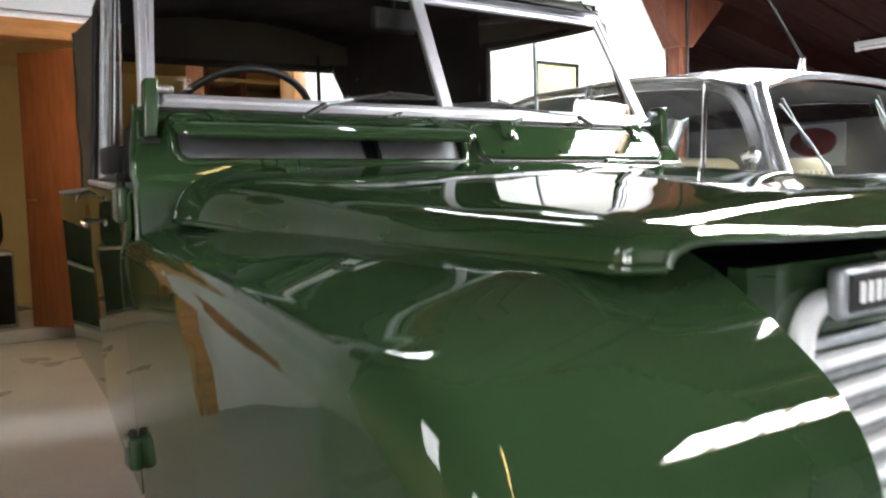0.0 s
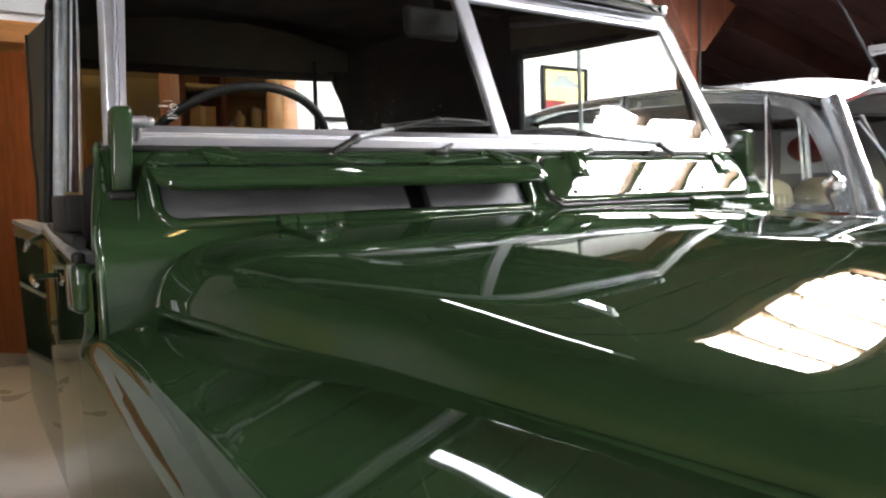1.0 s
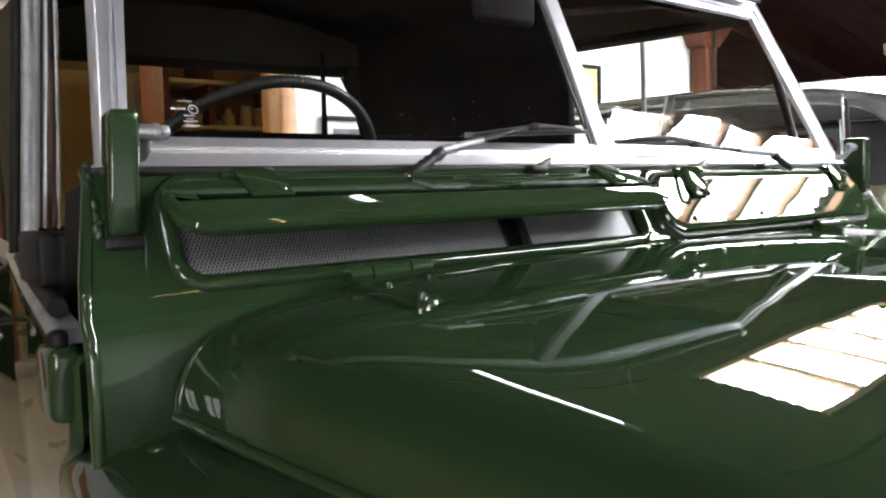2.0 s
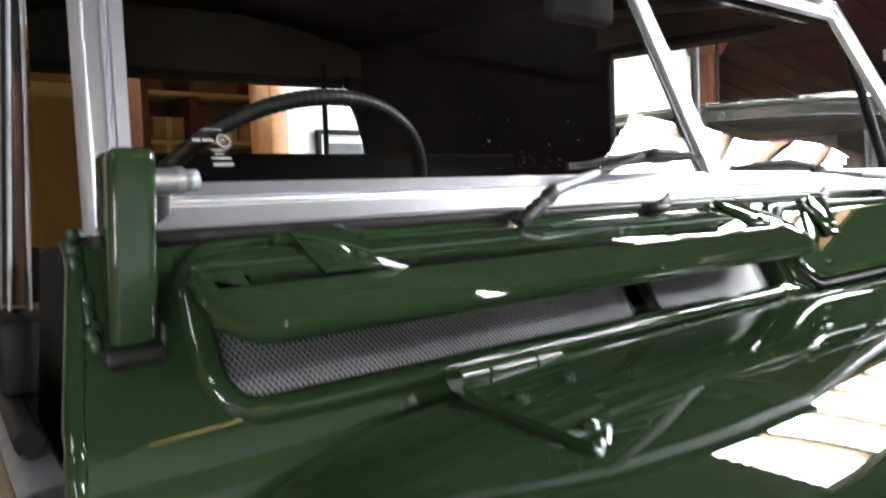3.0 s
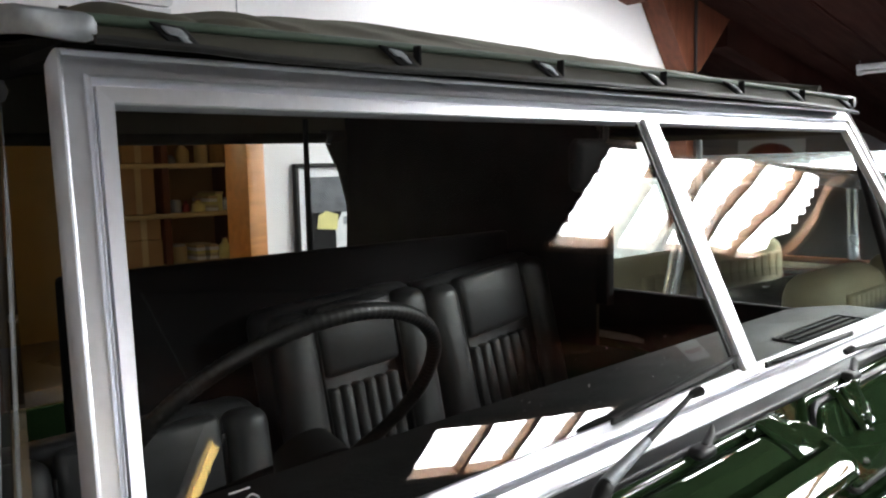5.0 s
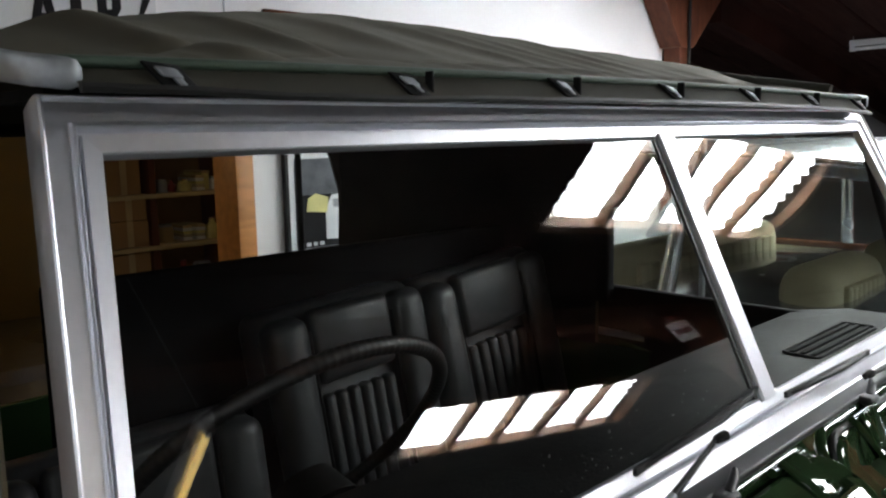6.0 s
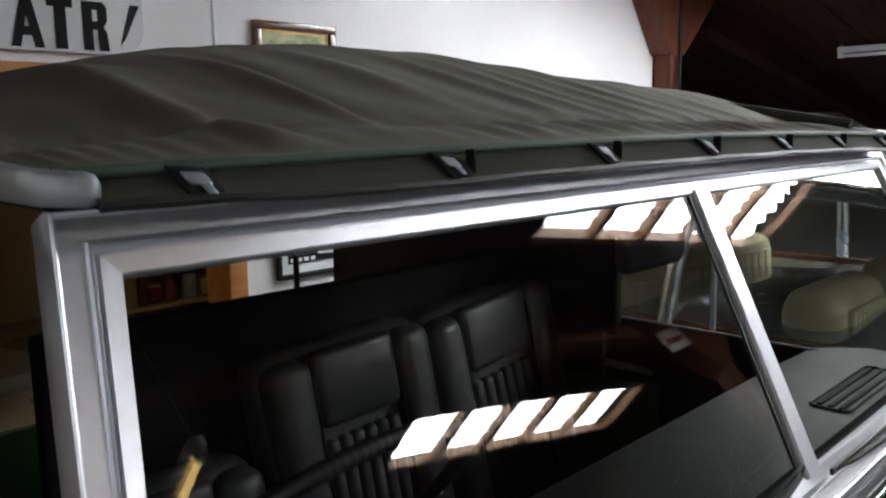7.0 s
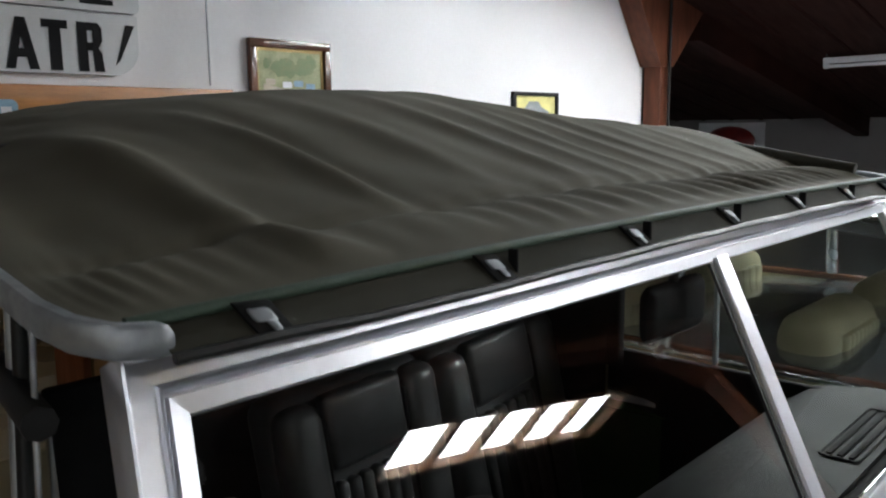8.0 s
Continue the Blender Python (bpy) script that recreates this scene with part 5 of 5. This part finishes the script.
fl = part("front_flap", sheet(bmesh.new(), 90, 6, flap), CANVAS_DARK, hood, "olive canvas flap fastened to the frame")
part("flap_hem", tube(bmesh.new(), [Vector(flap(k / 60, 1.0)) for k in range(61)], 0.0035, 6), RUBBER, hood)
for k in range(7):
    x = -0.631 + 0.2155 * k
    _, y, z = flap((math.asin(x / 0.72) / math.pi + 0.412) / 0.824, 0.50)
    y -= 0.002
    slant = Matrix.Translation((x, y, z)) @ Matrix(((1, 0, -0.45, 0), (0, 1, 0.9, 0), (-0.08, 0, 1, 0), (0, 0, 0, 1)))
    part("eyelet_patch", box(bmesh.new(), (-0.011, -0.003, -0.010), (0.016, 0.003, 0.010), 0.002, 2, slant), TRIM, hood)
    t = part("turnbuckle", box(bmesh.new(), (-0.007, -0.0065, -0.001), (0.009, -0.003, 0.0065), 0.002, 3, slant), GALV, hood, "worn bright turnbuckle")
    part("turnbuckle_tail", box(bmesh.new(), (0.000, -0.0058, -0.0065), (0.007, -0.003, 0.0), 0.0015, 2, slant), GALV, t)
    if k:
        part("flap_seam", box(bmesh.new(), (x + 0.023, y - 0.0055, z - 0.012), (x + 0.026, y + 0.004, z + 0.012), 0.001), TRIM, hood)

# hood frame: galvanised rails over the doors, flattened at the corner of the windscreen
for s in (-1, 1):
    bm = bmesh.new()
    pts = [(s * 0.6885, 0.142, 1.742), (s * 0.6905, 0.142, 1.742), (s * 0.695, 0.142, 1.742), (s * 0.716, 0.148, 1.744), (s * 0.730, 0.166, 1.748), (s * 0.734, 0.20, 1.752), (s * 0.722, 0.36, 1.766), (s * 0.675, 0.75, 1.80)]
    rings = []
    for k, p in enumerate(pts):
        p = Vector(p)
        tg = (Vector(pts[min(k + 1, len(pts) - 1)]) - Vector(pts[max(k - 1, 0)])).normalized()
        sd = tg.cross(Vector((0, 0, 1))).normalized()
        hgt = (0.0045, 0.0080, 0.0098)[min(k, 2)]
        rings.append([p + sd * a * 0.0055 + Vector((0, 0, b * hgt)) for a, b in ((-0.6, -1), (0.6, -1), (1, -0.7), (1, 0.7), (0.6, 1), (-0.6, 1), (-1, 0.7), (-1, -0.7))])
    loft(bm, rings)
    part("hood_rail", bm, GALV, hood, "grey galvanised hood rail")
    part("hood_stick", tube(bmesh.new(), [(s * 0.49 - 0.035, 1.60, 1.79), (s * 0.49 - 0.035, 1.60, 0.62)], 0.0085, 8), BLACK, hood)
    part("hood_bow", tube(bmesh.new(), [(x, 0.75, Vector(hood_top(0.40, 0.5 + 0.5 * math.asin(max(-1, min(1, x / 0.70))) * 2 / math.pi)).z - 0.02) for x in [-0.66 + 0.066 * k for k in range(21)]], 0.012, 8), BLACK, hood) if s > 0 else None
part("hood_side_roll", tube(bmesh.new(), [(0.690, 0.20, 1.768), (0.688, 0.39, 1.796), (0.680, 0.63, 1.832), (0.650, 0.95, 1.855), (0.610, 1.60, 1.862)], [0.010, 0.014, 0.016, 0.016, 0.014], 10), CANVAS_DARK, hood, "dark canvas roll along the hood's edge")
HZ = 1.725


def header(u, q):
    x = -0.540 + 1.165 * u
    z = Vector(hood_top(1.0, 0.5 + math.asin(max(-1, min(1, (x - 0.045) / 0.59))) / math.pi)).z
    return (x, HY1 - 0.004 * math.sin(q * 3), z + (HZ - z) * q)


part("rear_header", sheet(bmesh.new(), 30, 4, header, 0.004), CANVAS, hood, "rolled olive rear curtain")
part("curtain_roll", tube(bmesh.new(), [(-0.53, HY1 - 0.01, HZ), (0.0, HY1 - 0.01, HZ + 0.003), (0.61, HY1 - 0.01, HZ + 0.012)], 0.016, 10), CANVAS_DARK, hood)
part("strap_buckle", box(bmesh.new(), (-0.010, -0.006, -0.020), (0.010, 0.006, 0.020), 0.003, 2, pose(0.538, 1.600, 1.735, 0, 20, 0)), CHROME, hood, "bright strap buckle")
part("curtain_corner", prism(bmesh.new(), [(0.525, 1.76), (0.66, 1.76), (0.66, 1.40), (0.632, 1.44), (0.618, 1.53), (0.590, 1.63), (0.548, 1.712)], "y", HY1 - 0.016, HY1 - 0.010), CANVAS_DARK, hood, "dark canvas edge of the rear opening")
boxpart("roof_lining", (-0.70, 0.175, 1.728), (0.70, 0.30, 1.736), TRIM, hood)

# --- inside the cab ---
bm = bmesh.new()
prism(bm, [(0.056, 1.30), (0.056, 1.352), (0.16, 1.352), (0.26, 1.335), (0.31, 1.30), (0.30, 1.18), (0.20, 1.12), (0.056, 1.12)], "x", -0.73, 0.73)
dash = part("dashboard", bm, DASH, car, "grey padded dashboard")
for k in range(3):
    boxpart("air_slot", (0.35, 0.078 + 0.016 * k, 1.3525), (0.59, 0.086 + 0.016 * k, 1.3560), TRIM, dash, bevel=0.001)
part("slot_rim", tube(bmesh.new(), [(x, y, 1.3535) for x, y in rounded(0.34, 0.60, 0.070, 0.126, 0.010, 4)], 0.0028, 6, True), DASH, dash)
# steering wheel with a laced cover
CW, RW = Vector((-0.412, 0.36, 1.342)), 0.20
ux, uy = Vector((1, 0, 0)), Vector((0, -0.66, 0.75)).normalized()
sw = part("steering_wheel", tube(bmesh.new(), [CW + RW * (math.cos(a) * ux + math.sin(a) * uy) for a in [2 * math.pi * k / 420 for k in range(420)]], [(0.0084, 0.0096, 0.0096)[k % 3] for k in range(420)], 10, True), RUBBER, car, "black laced steering wheel")
nn = ux.cross(uy)
for a in (225, 270, 315):
    p = CW + RW * (math.cos(radians(a)) * ux + math.sin(radians(a)) * uy)
    part("spoke", tube(bmesh.new(), [CW + 0.05 * nn, p], [0.012, 0.008], 8), BLACK, sw)
part("hub", tube(bmesh.new(), [CW + 0.03 * nn, CW + 0.07 * nn], [0.035, 0.05], 20), BLACK, sw)
part("steering_column", tube(bmesh.new(), [CW + 0.06 * nn, CW + 0.30 * nn], 0.025, 12), BLACK, car)


def seat(xc, w, ztop, turn=0.0):
    """A squab and a backrest with side bolsters, a plain upper panel and ribs below."""
    lean = Matrix.Translation((xc, 0.84, 0.90)) @ Matrix.Rotation(radians(turn), 4, "Y") @ Matrix.Rotation(radians(-9), 4, "X")
    h = ztop - 0.90
    b = boxpart("backrest", (-w / 2, -0.045, -0.25), (w / 2, 0.06, h), LEATHER, car, "black leather seat backrest", bevel=0.035, seg=4, m=lean)
    for s in (-1, 1):
        boxpart("bolster", (s * (w / 2 - 0.045) - 0.045, -0.085, -0.22), (s * (w / 2 - 0.045) + 0.045, -0.01, h - 0.015), LEATHER, b, bevel=0.032, seg=4, m=lean)
        pp = [lean @ Vector((s * (w / 2 - 0.09), -0.066, z)) for z in (-0.2, 0.0, h - 0.05)]
        part("piping", tube(bmesh.new(), pp, 0.004, 6), BLACK, b)
    boxpart("upper_panel", (-w / 2 + 0.095, -0.075, h - 0.155), (w / 2 - 0.095, -0.03, h - 0.012), LEATHER, b, bevel=0.016, seg=3, m=lean)
    n = 6
    for k in range(n):
        x = -w / 2 + 0.10 + (w - 0.20) * (k + 0.5) / n
        boxpart("rib", (x - (w - 0.2) / n / 2 + 0.002, -0.066, -0.2), (x + (w - 0.2) / n / 2 - 0.002, -0.03, h - 0.178), LEATHER, b, bevel=0.010, seg=3, m=lean)
    boxpart("squab", (xc - w / 2, 0.38, 0.74), (xc + w / 2, 0.84, 0.89), LEATHER, car, "black leather seat cushion", bevel=0.04, seg=4)
    boxpart("seat_box", (xc - w / 2 + 0.02, 0.40, 0.60), (xc + w / 2 - 0.02, 0.90, 0.74), BLACK, car)


seat(-0.40, 0.46, 1.23)
seat(0.075, 0.38, 1.39, -3)
seat(0.50, 0.40, 1.41, -6)
mi = boxpart("rear_mirror", (-0.105, 0.170, 1.606), (0.035, 0.192, 1.672), TRIM, car, "black interior mirror", bevel=0.014, seg=4)
part("mirror_stem", tube(bmesh.new(), [(-0.035, 0.182, 1.668), (-0.035, 0.176, 1.738)], 0.006, 8), BLACK, mi)


# ---- the silver saloon beside it ----
def strip(bm, pts, widths, depth):
    """A flat pressed bar along a path in a car's side: wide in the side's plane, thin across."""
    pts = [Vector(p) for p in pts]
    rings = []
    for k, p in enumerate(pts):
        tg = (pts[min(k + 1, len(pts) - 1)] - pts[max(k - 1, 0)]).normalized()
        n = tg.cross(Vector((1, 0, 0))).normalized()
        w = widths[min(k, len(widths) - 1)] / 2
        rings.append([p + n * a * w + Vector((b * depth, 0, 0)) for a, b in ((-1, -0.5), (-0.86, -1), (0.70, -1), (0.80, -1.35), (0.94, -1.35), (1, -0.9), (1, 1), (-1, 1))])
    return loft(bm, rings)


sal = thing("saloon_car", "silver classic saloon with cream leather seats parked alongside", "car", (2.13, 0.3, 0))
SX0, SX1 = 1.28, 2.92
bm = bmesh.new()
prof = []
for y, zt, inset in ((-2.05, 0.80, 0.22), (-1.98, 0.98, 0.12), (-1.5, 1.06, 0.04), (-0.6, 1.13, 0.01), (-0.20, 1.17, 0.0), (0.7, 1.17, 0.0), (1.8, 1.12, 0.02), (1.96, 1.02, 0.10), (2.0, 0.8, 0.2)):
    x0, x1 = SX0 + inset, SX1 - inset
    r = 0.13
    ring = [(x0 + 0.05, 0.30), (x0, 0.55), (x0 + 0.005, zt - r)]
    ring += [(x0 + r - r * math.cos(radians(a)), zt - r + r * math.sin(radians(a))) for a in (20, 40, 60, 80)]
    ring += [((x0 + x1) / 2 - 0.35, zt + 0.025), ((x0 + x1) / 2, zt + 0.035), ((x0 + x1) / 2 + 0.35, zt + 0.025)]
    ring += [(x1 - r + r * math.cos(radians(a)), zt - r + r * math.sin(radians(a))) for a in (80, 60, 40, 20)]
    ring += [(x1 - 0.005, zt - r), (x1, 0.55), (x1 - 0.05, 0.30)]
    prof.append([(x, y, z) for x, z in ring])
loft(bm, prof)
part("body", bm, CARPAINT, sal, "silver rounded bodywork", angle=50)


def cabin(y, q):
    """The roof's outline at y: half width and height; q runs 0 to 1 across."""
    a = (q - 0.5) * 2
    e = math.sin(a * math.pi / 2)
    front, rear = smooth_step(0.0, 0.35, y), 1 - smooth_step(1.2, 1.7, y)
    zc = 1.600 + 0.060 * front * rear
    return (2.10 + 0.66 * e * (0.97 + 0.03 * front), y, zc - (0.075 - 0.035 * smooth_step(0.2, 0.7, y)) * abs(e) ** 3.2)


part("roof", sheet(bmesh.new(), 30, 40, lambda u, v: cabin(0.03 + 1.5 * u + 0.04 * abs((v - 0.5) * 2) ** 2 * (1 - u), v), 0.02), CARPAINT, sal, "silver domed roof")
part("headlining", sheet(bmesh.new(), 16, 24, lambda u, v: Vector(cabin(0.09 + 1.42 * u, 0.03 + 0.94 * v)) - Vector((0, 0, 0.035))), LINING, sal, "dark cloth headlining")
part("roof_gutter", tube(bmesh.new(), [Vector(cabin(0.03 + 1.5 * k / 20 + (0.04 if k == 0 else 0), 0.0)) for k in range(21)], 0.012, 8), CHROME, sal)
for s in (-1, 1):
    q = 0.0 if s < 0 else 1.0
    top = Vector(cabin(0.07, q))
    foot = Vector((2.10 + s * 0.755, -0.11, 1.175))
    part("windscreen_pillar", tube(bmesh.new(), [foot, foot.lerp(top, 0.5) + Vector((s * 0.015, -0.012, 0.0)), top], [0.040, 0.030, 0.038], 14), CARPAINT, sal)
    bend = [foot + Vector((0, 0.060, -0.01)), foot.lerp(top, 0.35) + Vector((s * 0.014, 0.050, 0.0)), foot.lerp(top, 0.68) + Vector((s * 0.016, 0.052, -0.002)), foot.lerp(top, 0.88) + Vector((s * 0.012, 0.072, -0.006)), Vector(cabin(0.19, q)) + Vector((0, 0, -0.022)), Vector(cabin(0.30, q)) + Vector((0, 0, -0.024)), Vector(cabin(0.55, q)) + Vector((0, 0, -0.026)), Vector(cabin(0.88, q)) + Vector((0, 0, -0.028))]
    rounder = []
    for a, b in zip(bend, bend[1:]):
        rounder += [a.lerp(b, k / 3) for k in range(3)]
    rounder.append(bend[-1])
    for _ in range(2):
        rounder = [rounder[0]] + [(rounder[k - 1] + rounder[k] * 2 + rounder[k + 1]) / 4 for k in range(1, len(rounder) - 1)] + [rounder[-1]]
    part("window_frame", strip(bmesh.new(), rounder, [0.052] * 9 + [0.05, 0.048, 0.045, 0.04, 0.036, 0.034], 0.011), CARPAINT, sal, "grey painted door window frame", angle=25)
    rt, rf = Vector(cabin(1.45, q)), Vector((2.10 + s * 0.76, 1.8, 1.12))
    part("rear_pillar", tube(bmesh.new(), [rf, rf.lerp(rt, 0.5), rt], [0.11, 0.09, 0.07], 10), CARPAINT, sal)
    mt, mf = Vector(cabin(0.88, q)), Vector((2.10 + s * 0.79, 0.90, 1.15))
    part("centre_pillar", tube(bmesh.new(), [mf, mt], [0.028, 0.022], 10), CARPAINT, sal)
    vt, vf = Vector(cabin(0.28, q)) + Vector((0, 0, -0.02)), Vector((2.10 + s * 0.795, 0.19, 1.165))
    part("quarterlight_bar", tube(bmesh.new(), [vf, vt], 0.011, 8), CHROME, sal, "chrome quarterlight bar")
    part("waist_trim", tube(bmesh.new(), [(2.10 + s * 0.80, -0.15 + 0.2 * k, 1.168) for k in range(10)], 0.010, 8), CHROME, sal)
    bm = bmesh.new()
    bm.faces.new([bm.verts.new(p) for p in (foot + Vector((0, 0.03, 0)), Vector((2.10 + s * 0.785, 1.6, 1.15)), rt, top)])
    g = part("side_glass", bm, GLASS_N, sal)
    g.visible_shadow = False


def scr(u, v):
    a = (v - 0.5) * 2
    lo = Vector((2.10 + 0.74 * a, -0.062 + 0.02 * a * a, 1.17))
    hi = Vector(cabin(0.05, v)) + Vector((0, 0.02 * a * a, -0.01))
    return lo.lerp(hi, u)


bm = sheet(bmesh.new(), 6, 24, scr)
g = part("front_screen", bm, GLASS_N, sal)
g.visible_shadow = False
part("screen_trim", tube(bmesh.new(), [scr(1.0, k / 24) for k in range(25)] , 0.014, 8), CHROME, sal)
part("scuttle_trim", tube(bmesh.new(), [scr(0.0, k / 24) for k in range(25)], 0.012, 8), CHROME, sal)
for v, dv in ((0.24, -0.10), (0.66, -0.10)):
    p0, p1 = scr(0.03, v), scr(0.80, v + dv)
    w = part("saloon_wiper", tube(bmesh.new(), [p0 + Vector((0, -0.03, 0.01)), p0.lerp(p1, 0.5) + Vector((0, -0.03, 0.01)), p1 + Vector((0, -0.015, 0))], [0.006, 0.004, 0.003], 8), GALV, sal, "steel wiper lying up the screen")
    part("saloon_blade", tube(bmesh.new(), [p0.lerp(p1, 0.42) + Vector((0.0, -0.02, 0)), p1 + Vector((0.02, -0.012, 0.02))], 0.007, 6), RUBBER, w)
bl = sheet(bmesh.new(), 6, 20, lambda u, v: Vector((2.10 + 0.72 * (v - 0.5) * 2, 1.82 - 0.08 * ((v - 0.5) * 2) ** 2, 1.13)).lerp(Vector(cabin(1.53, v)), u))
g = part("rear_screen", bl, GLASS_N, sal)
g.visible_shadow = False
# aerial on the roof's edge
ap = Vector(cabin(0.12, 0.37))
ae = part("aerial_base", tube(bmesh.new(), [ap, ap + Vector((0, 0, 0.03)), ap + Vector((-0.01, -0.01, 0.055))], [0.02, 0.014, 0.010], 10), CHROME, sal, "chrome aerial base")
part("aerial_rod", tube(bmesh.new(), [ap + Vector((-0.01, -0.01, 0.05)), ap + Vector((-0.26, 0.05, 0.36)), ap + Vector((-0.52, 0.11, 0.70))], [0.006, 0.0035, 0.002], 6), BLACK, ae)
mr = part("door_mirror", tube(bmesh.new(), [(1.30, -0.02, 1.20), (1.265, -0.02, 1.24), (1.262, -0.02, 1.265), (1.262, -0.05, 1.272), (1.262, -0.07, 1.27)], [0.010, 0.010, 0.022, 0.036, 0.015], 14), CHROME, sal, "small round chrome door mirror")
# inside: cream seats, walnut rails, dark lining
boxpart("saloon_floor", (SX0 + 0.08, -0.2, 0.36), (SX1 - 0.08, 1.7, 0.40), TRIM, sal)
for s in (-1, 1):
    boxpart("door_card", (2.10 + s * 0.78 - 0.01, -0.05, 0.5), (2.10 + s * 0.78 + 0.01, 1.6, 1.155), CREAM, sal)
    boxpart("door_capping", (2.10 + s * 0.765 - 0.014, -0.05, 1.155), (2.10 + s * 0.765 + 0.014, 1.6, 1.185), WALNUT, sal, "walnut door capping", bevel=0.008)


def lounge_seat(xc, yc, w, n):
    b = boxpart("seat_back", (xc - w / 2, yc, 0.62), (xc + w / 2, yc + 0.18, 1.29), CREAM, sal, "ribbed cream leather seat", bevel=0.075, seg=5)
    for k in range(n):
        x = xc - w / 2 + 0.09 + (w - 0.18) * (k + 0.5) / n
        boxpart("seat_rib", (x - (w - 0.18) / n / 2 + 0.002, yc - 0.018, 0.66), (x + (w - 0.18) / n / 2 - 0.002, yc + 0.02, 1.23), CREAM, b, bevel=0.012, seg=3)
    boxpart("seat_cushion", (xc - w / 2, yc - 0.46, 0.50), (xc + w / 2, yc + 0.05, 0.68), CREAM, sal, bevel=0.05, seg=4)


lounge_seat(1.74, 0.46, 0.50, 8)
lounge_seat(2.48, 0.46, 0.56, 8)
lounge_seat(2.10, 1.14, 1.30, 16)
boxpart("saloon_dash", (1.40, -0.10, 0.95), (2.80, 0.10, 1.15), WALNUT, sal, bevel=0.03, seg=3)
for x in (SX0 + 0.10, SX1 - 0.10):
    for y in (-1.35, 1.25):
        t = part("saloon_wheel", tube(bmesh.new(), [(x - 0.09, y, 0.33), (x + 0.09, y, 0.33)], 0.325, 30), RUBBER, sal)
        part("hub_cap", tube(bmesh.new(), [(x - 0.1, y, 0.33), (x + 0.1, y, 0.33)], 0.14, 20), CHROME, t)


# ---- a dark red car further over, seen in the glass ----
rc = thing("red_car", "dark red low sports car parked beyond the saloon", "car", (5.9, -1.2, 0))
bm = bmesh.new()
rings = []
for y, zt, ins in ((-3.2, 0.55, 0.25), (-3.0, 0.78, 0.1), (-1.9, 0.92, 0.02), (0.2, 0.95, 0.0), (0.9, 0.82, 0.08), (1.05, 0.55, 0.2)):
    rings.append([(5.1 + ins, y, 0.22), (5.08 + ins, y, zt - 0.12), (5.2 + ins, y, zt), (5.9, y, zt + 0.03), (6.6 - ins, y, zt), (6.72 - ins, y, zt - 0.12), (6.7 - ins, y, 0.22)])
loft(bm, rings)
part("red_body", bm, REDM, rc)
bm = bmesh.new()
loft(bm, [[(5.3, y0, 0.93), (5.45, y1, 1.22), (6.35, y1, 1.22), (6.5, y0, 0.93)] for y0, y1 in ((-1.7, -1.2), (0.0, -0.4))])
part("red_cabin", bm, GLASS_N, rc)
for x in (5.2, 6.6):
    for y in (-2.4, 0.2):
        part("red_wheel", tube(bmesh.new(), [(x - 0.09, y, 0.30), (x + 0.09, y, 0.30)], 0.30, 26), RUBBER, rc)

# ---- west side, mirrored in the wing's flank ----
for y in (-5.2, -3.9):
    wn_ = thing("window", "tall daylit window in the ochre wall", "window", (-3.98, y, 1.0), "windows in the west wall")
    boxpart("pane", (-3.998, y - 0.35, 1.0), (-3.985, y + 0.35, 2.3), LITWIN, wn_, "bright frosted pane")
    for a, b in (((y - 0.42, 0.93), (y + 0.42, 1.0)), ((y - 0.42, 2.3), (y + 0.42, 2.37)), ((y - 0.42, 1.0), (y - 0.35, 2.3)), ((y + 0.35, 1.0), (y + 0.42, 2.3)), ((y - 0.02, 1.0), (y + 0.02, 2.3))):
        boxpart("window_bar", (-3.999, a[0], a[1]), (-3.95, b[0], b[1]), WHITE, wn_)
fb = thing("wall_hanging", "rust-red cloth hung on the white wall", "cloth", (-1.6, 2.42, 0.6))
part("cloth", prism(bmesh.new(), [(-1.34, 1.30), (-1.42, 1.05), (-1.38, 0.85), (-1.50, 0.55), (-1.66, 0.60), (-1.80, 0.52), (-1.84, 0.75), (-1.64, 1.0), (-1.50, 1.20)], "y", 2.405, 2.447), material("rust_red_cloth", (0.42, 0.10, 0.035), 0.8, var=0.25, scale=6, bump=0.2), fb)
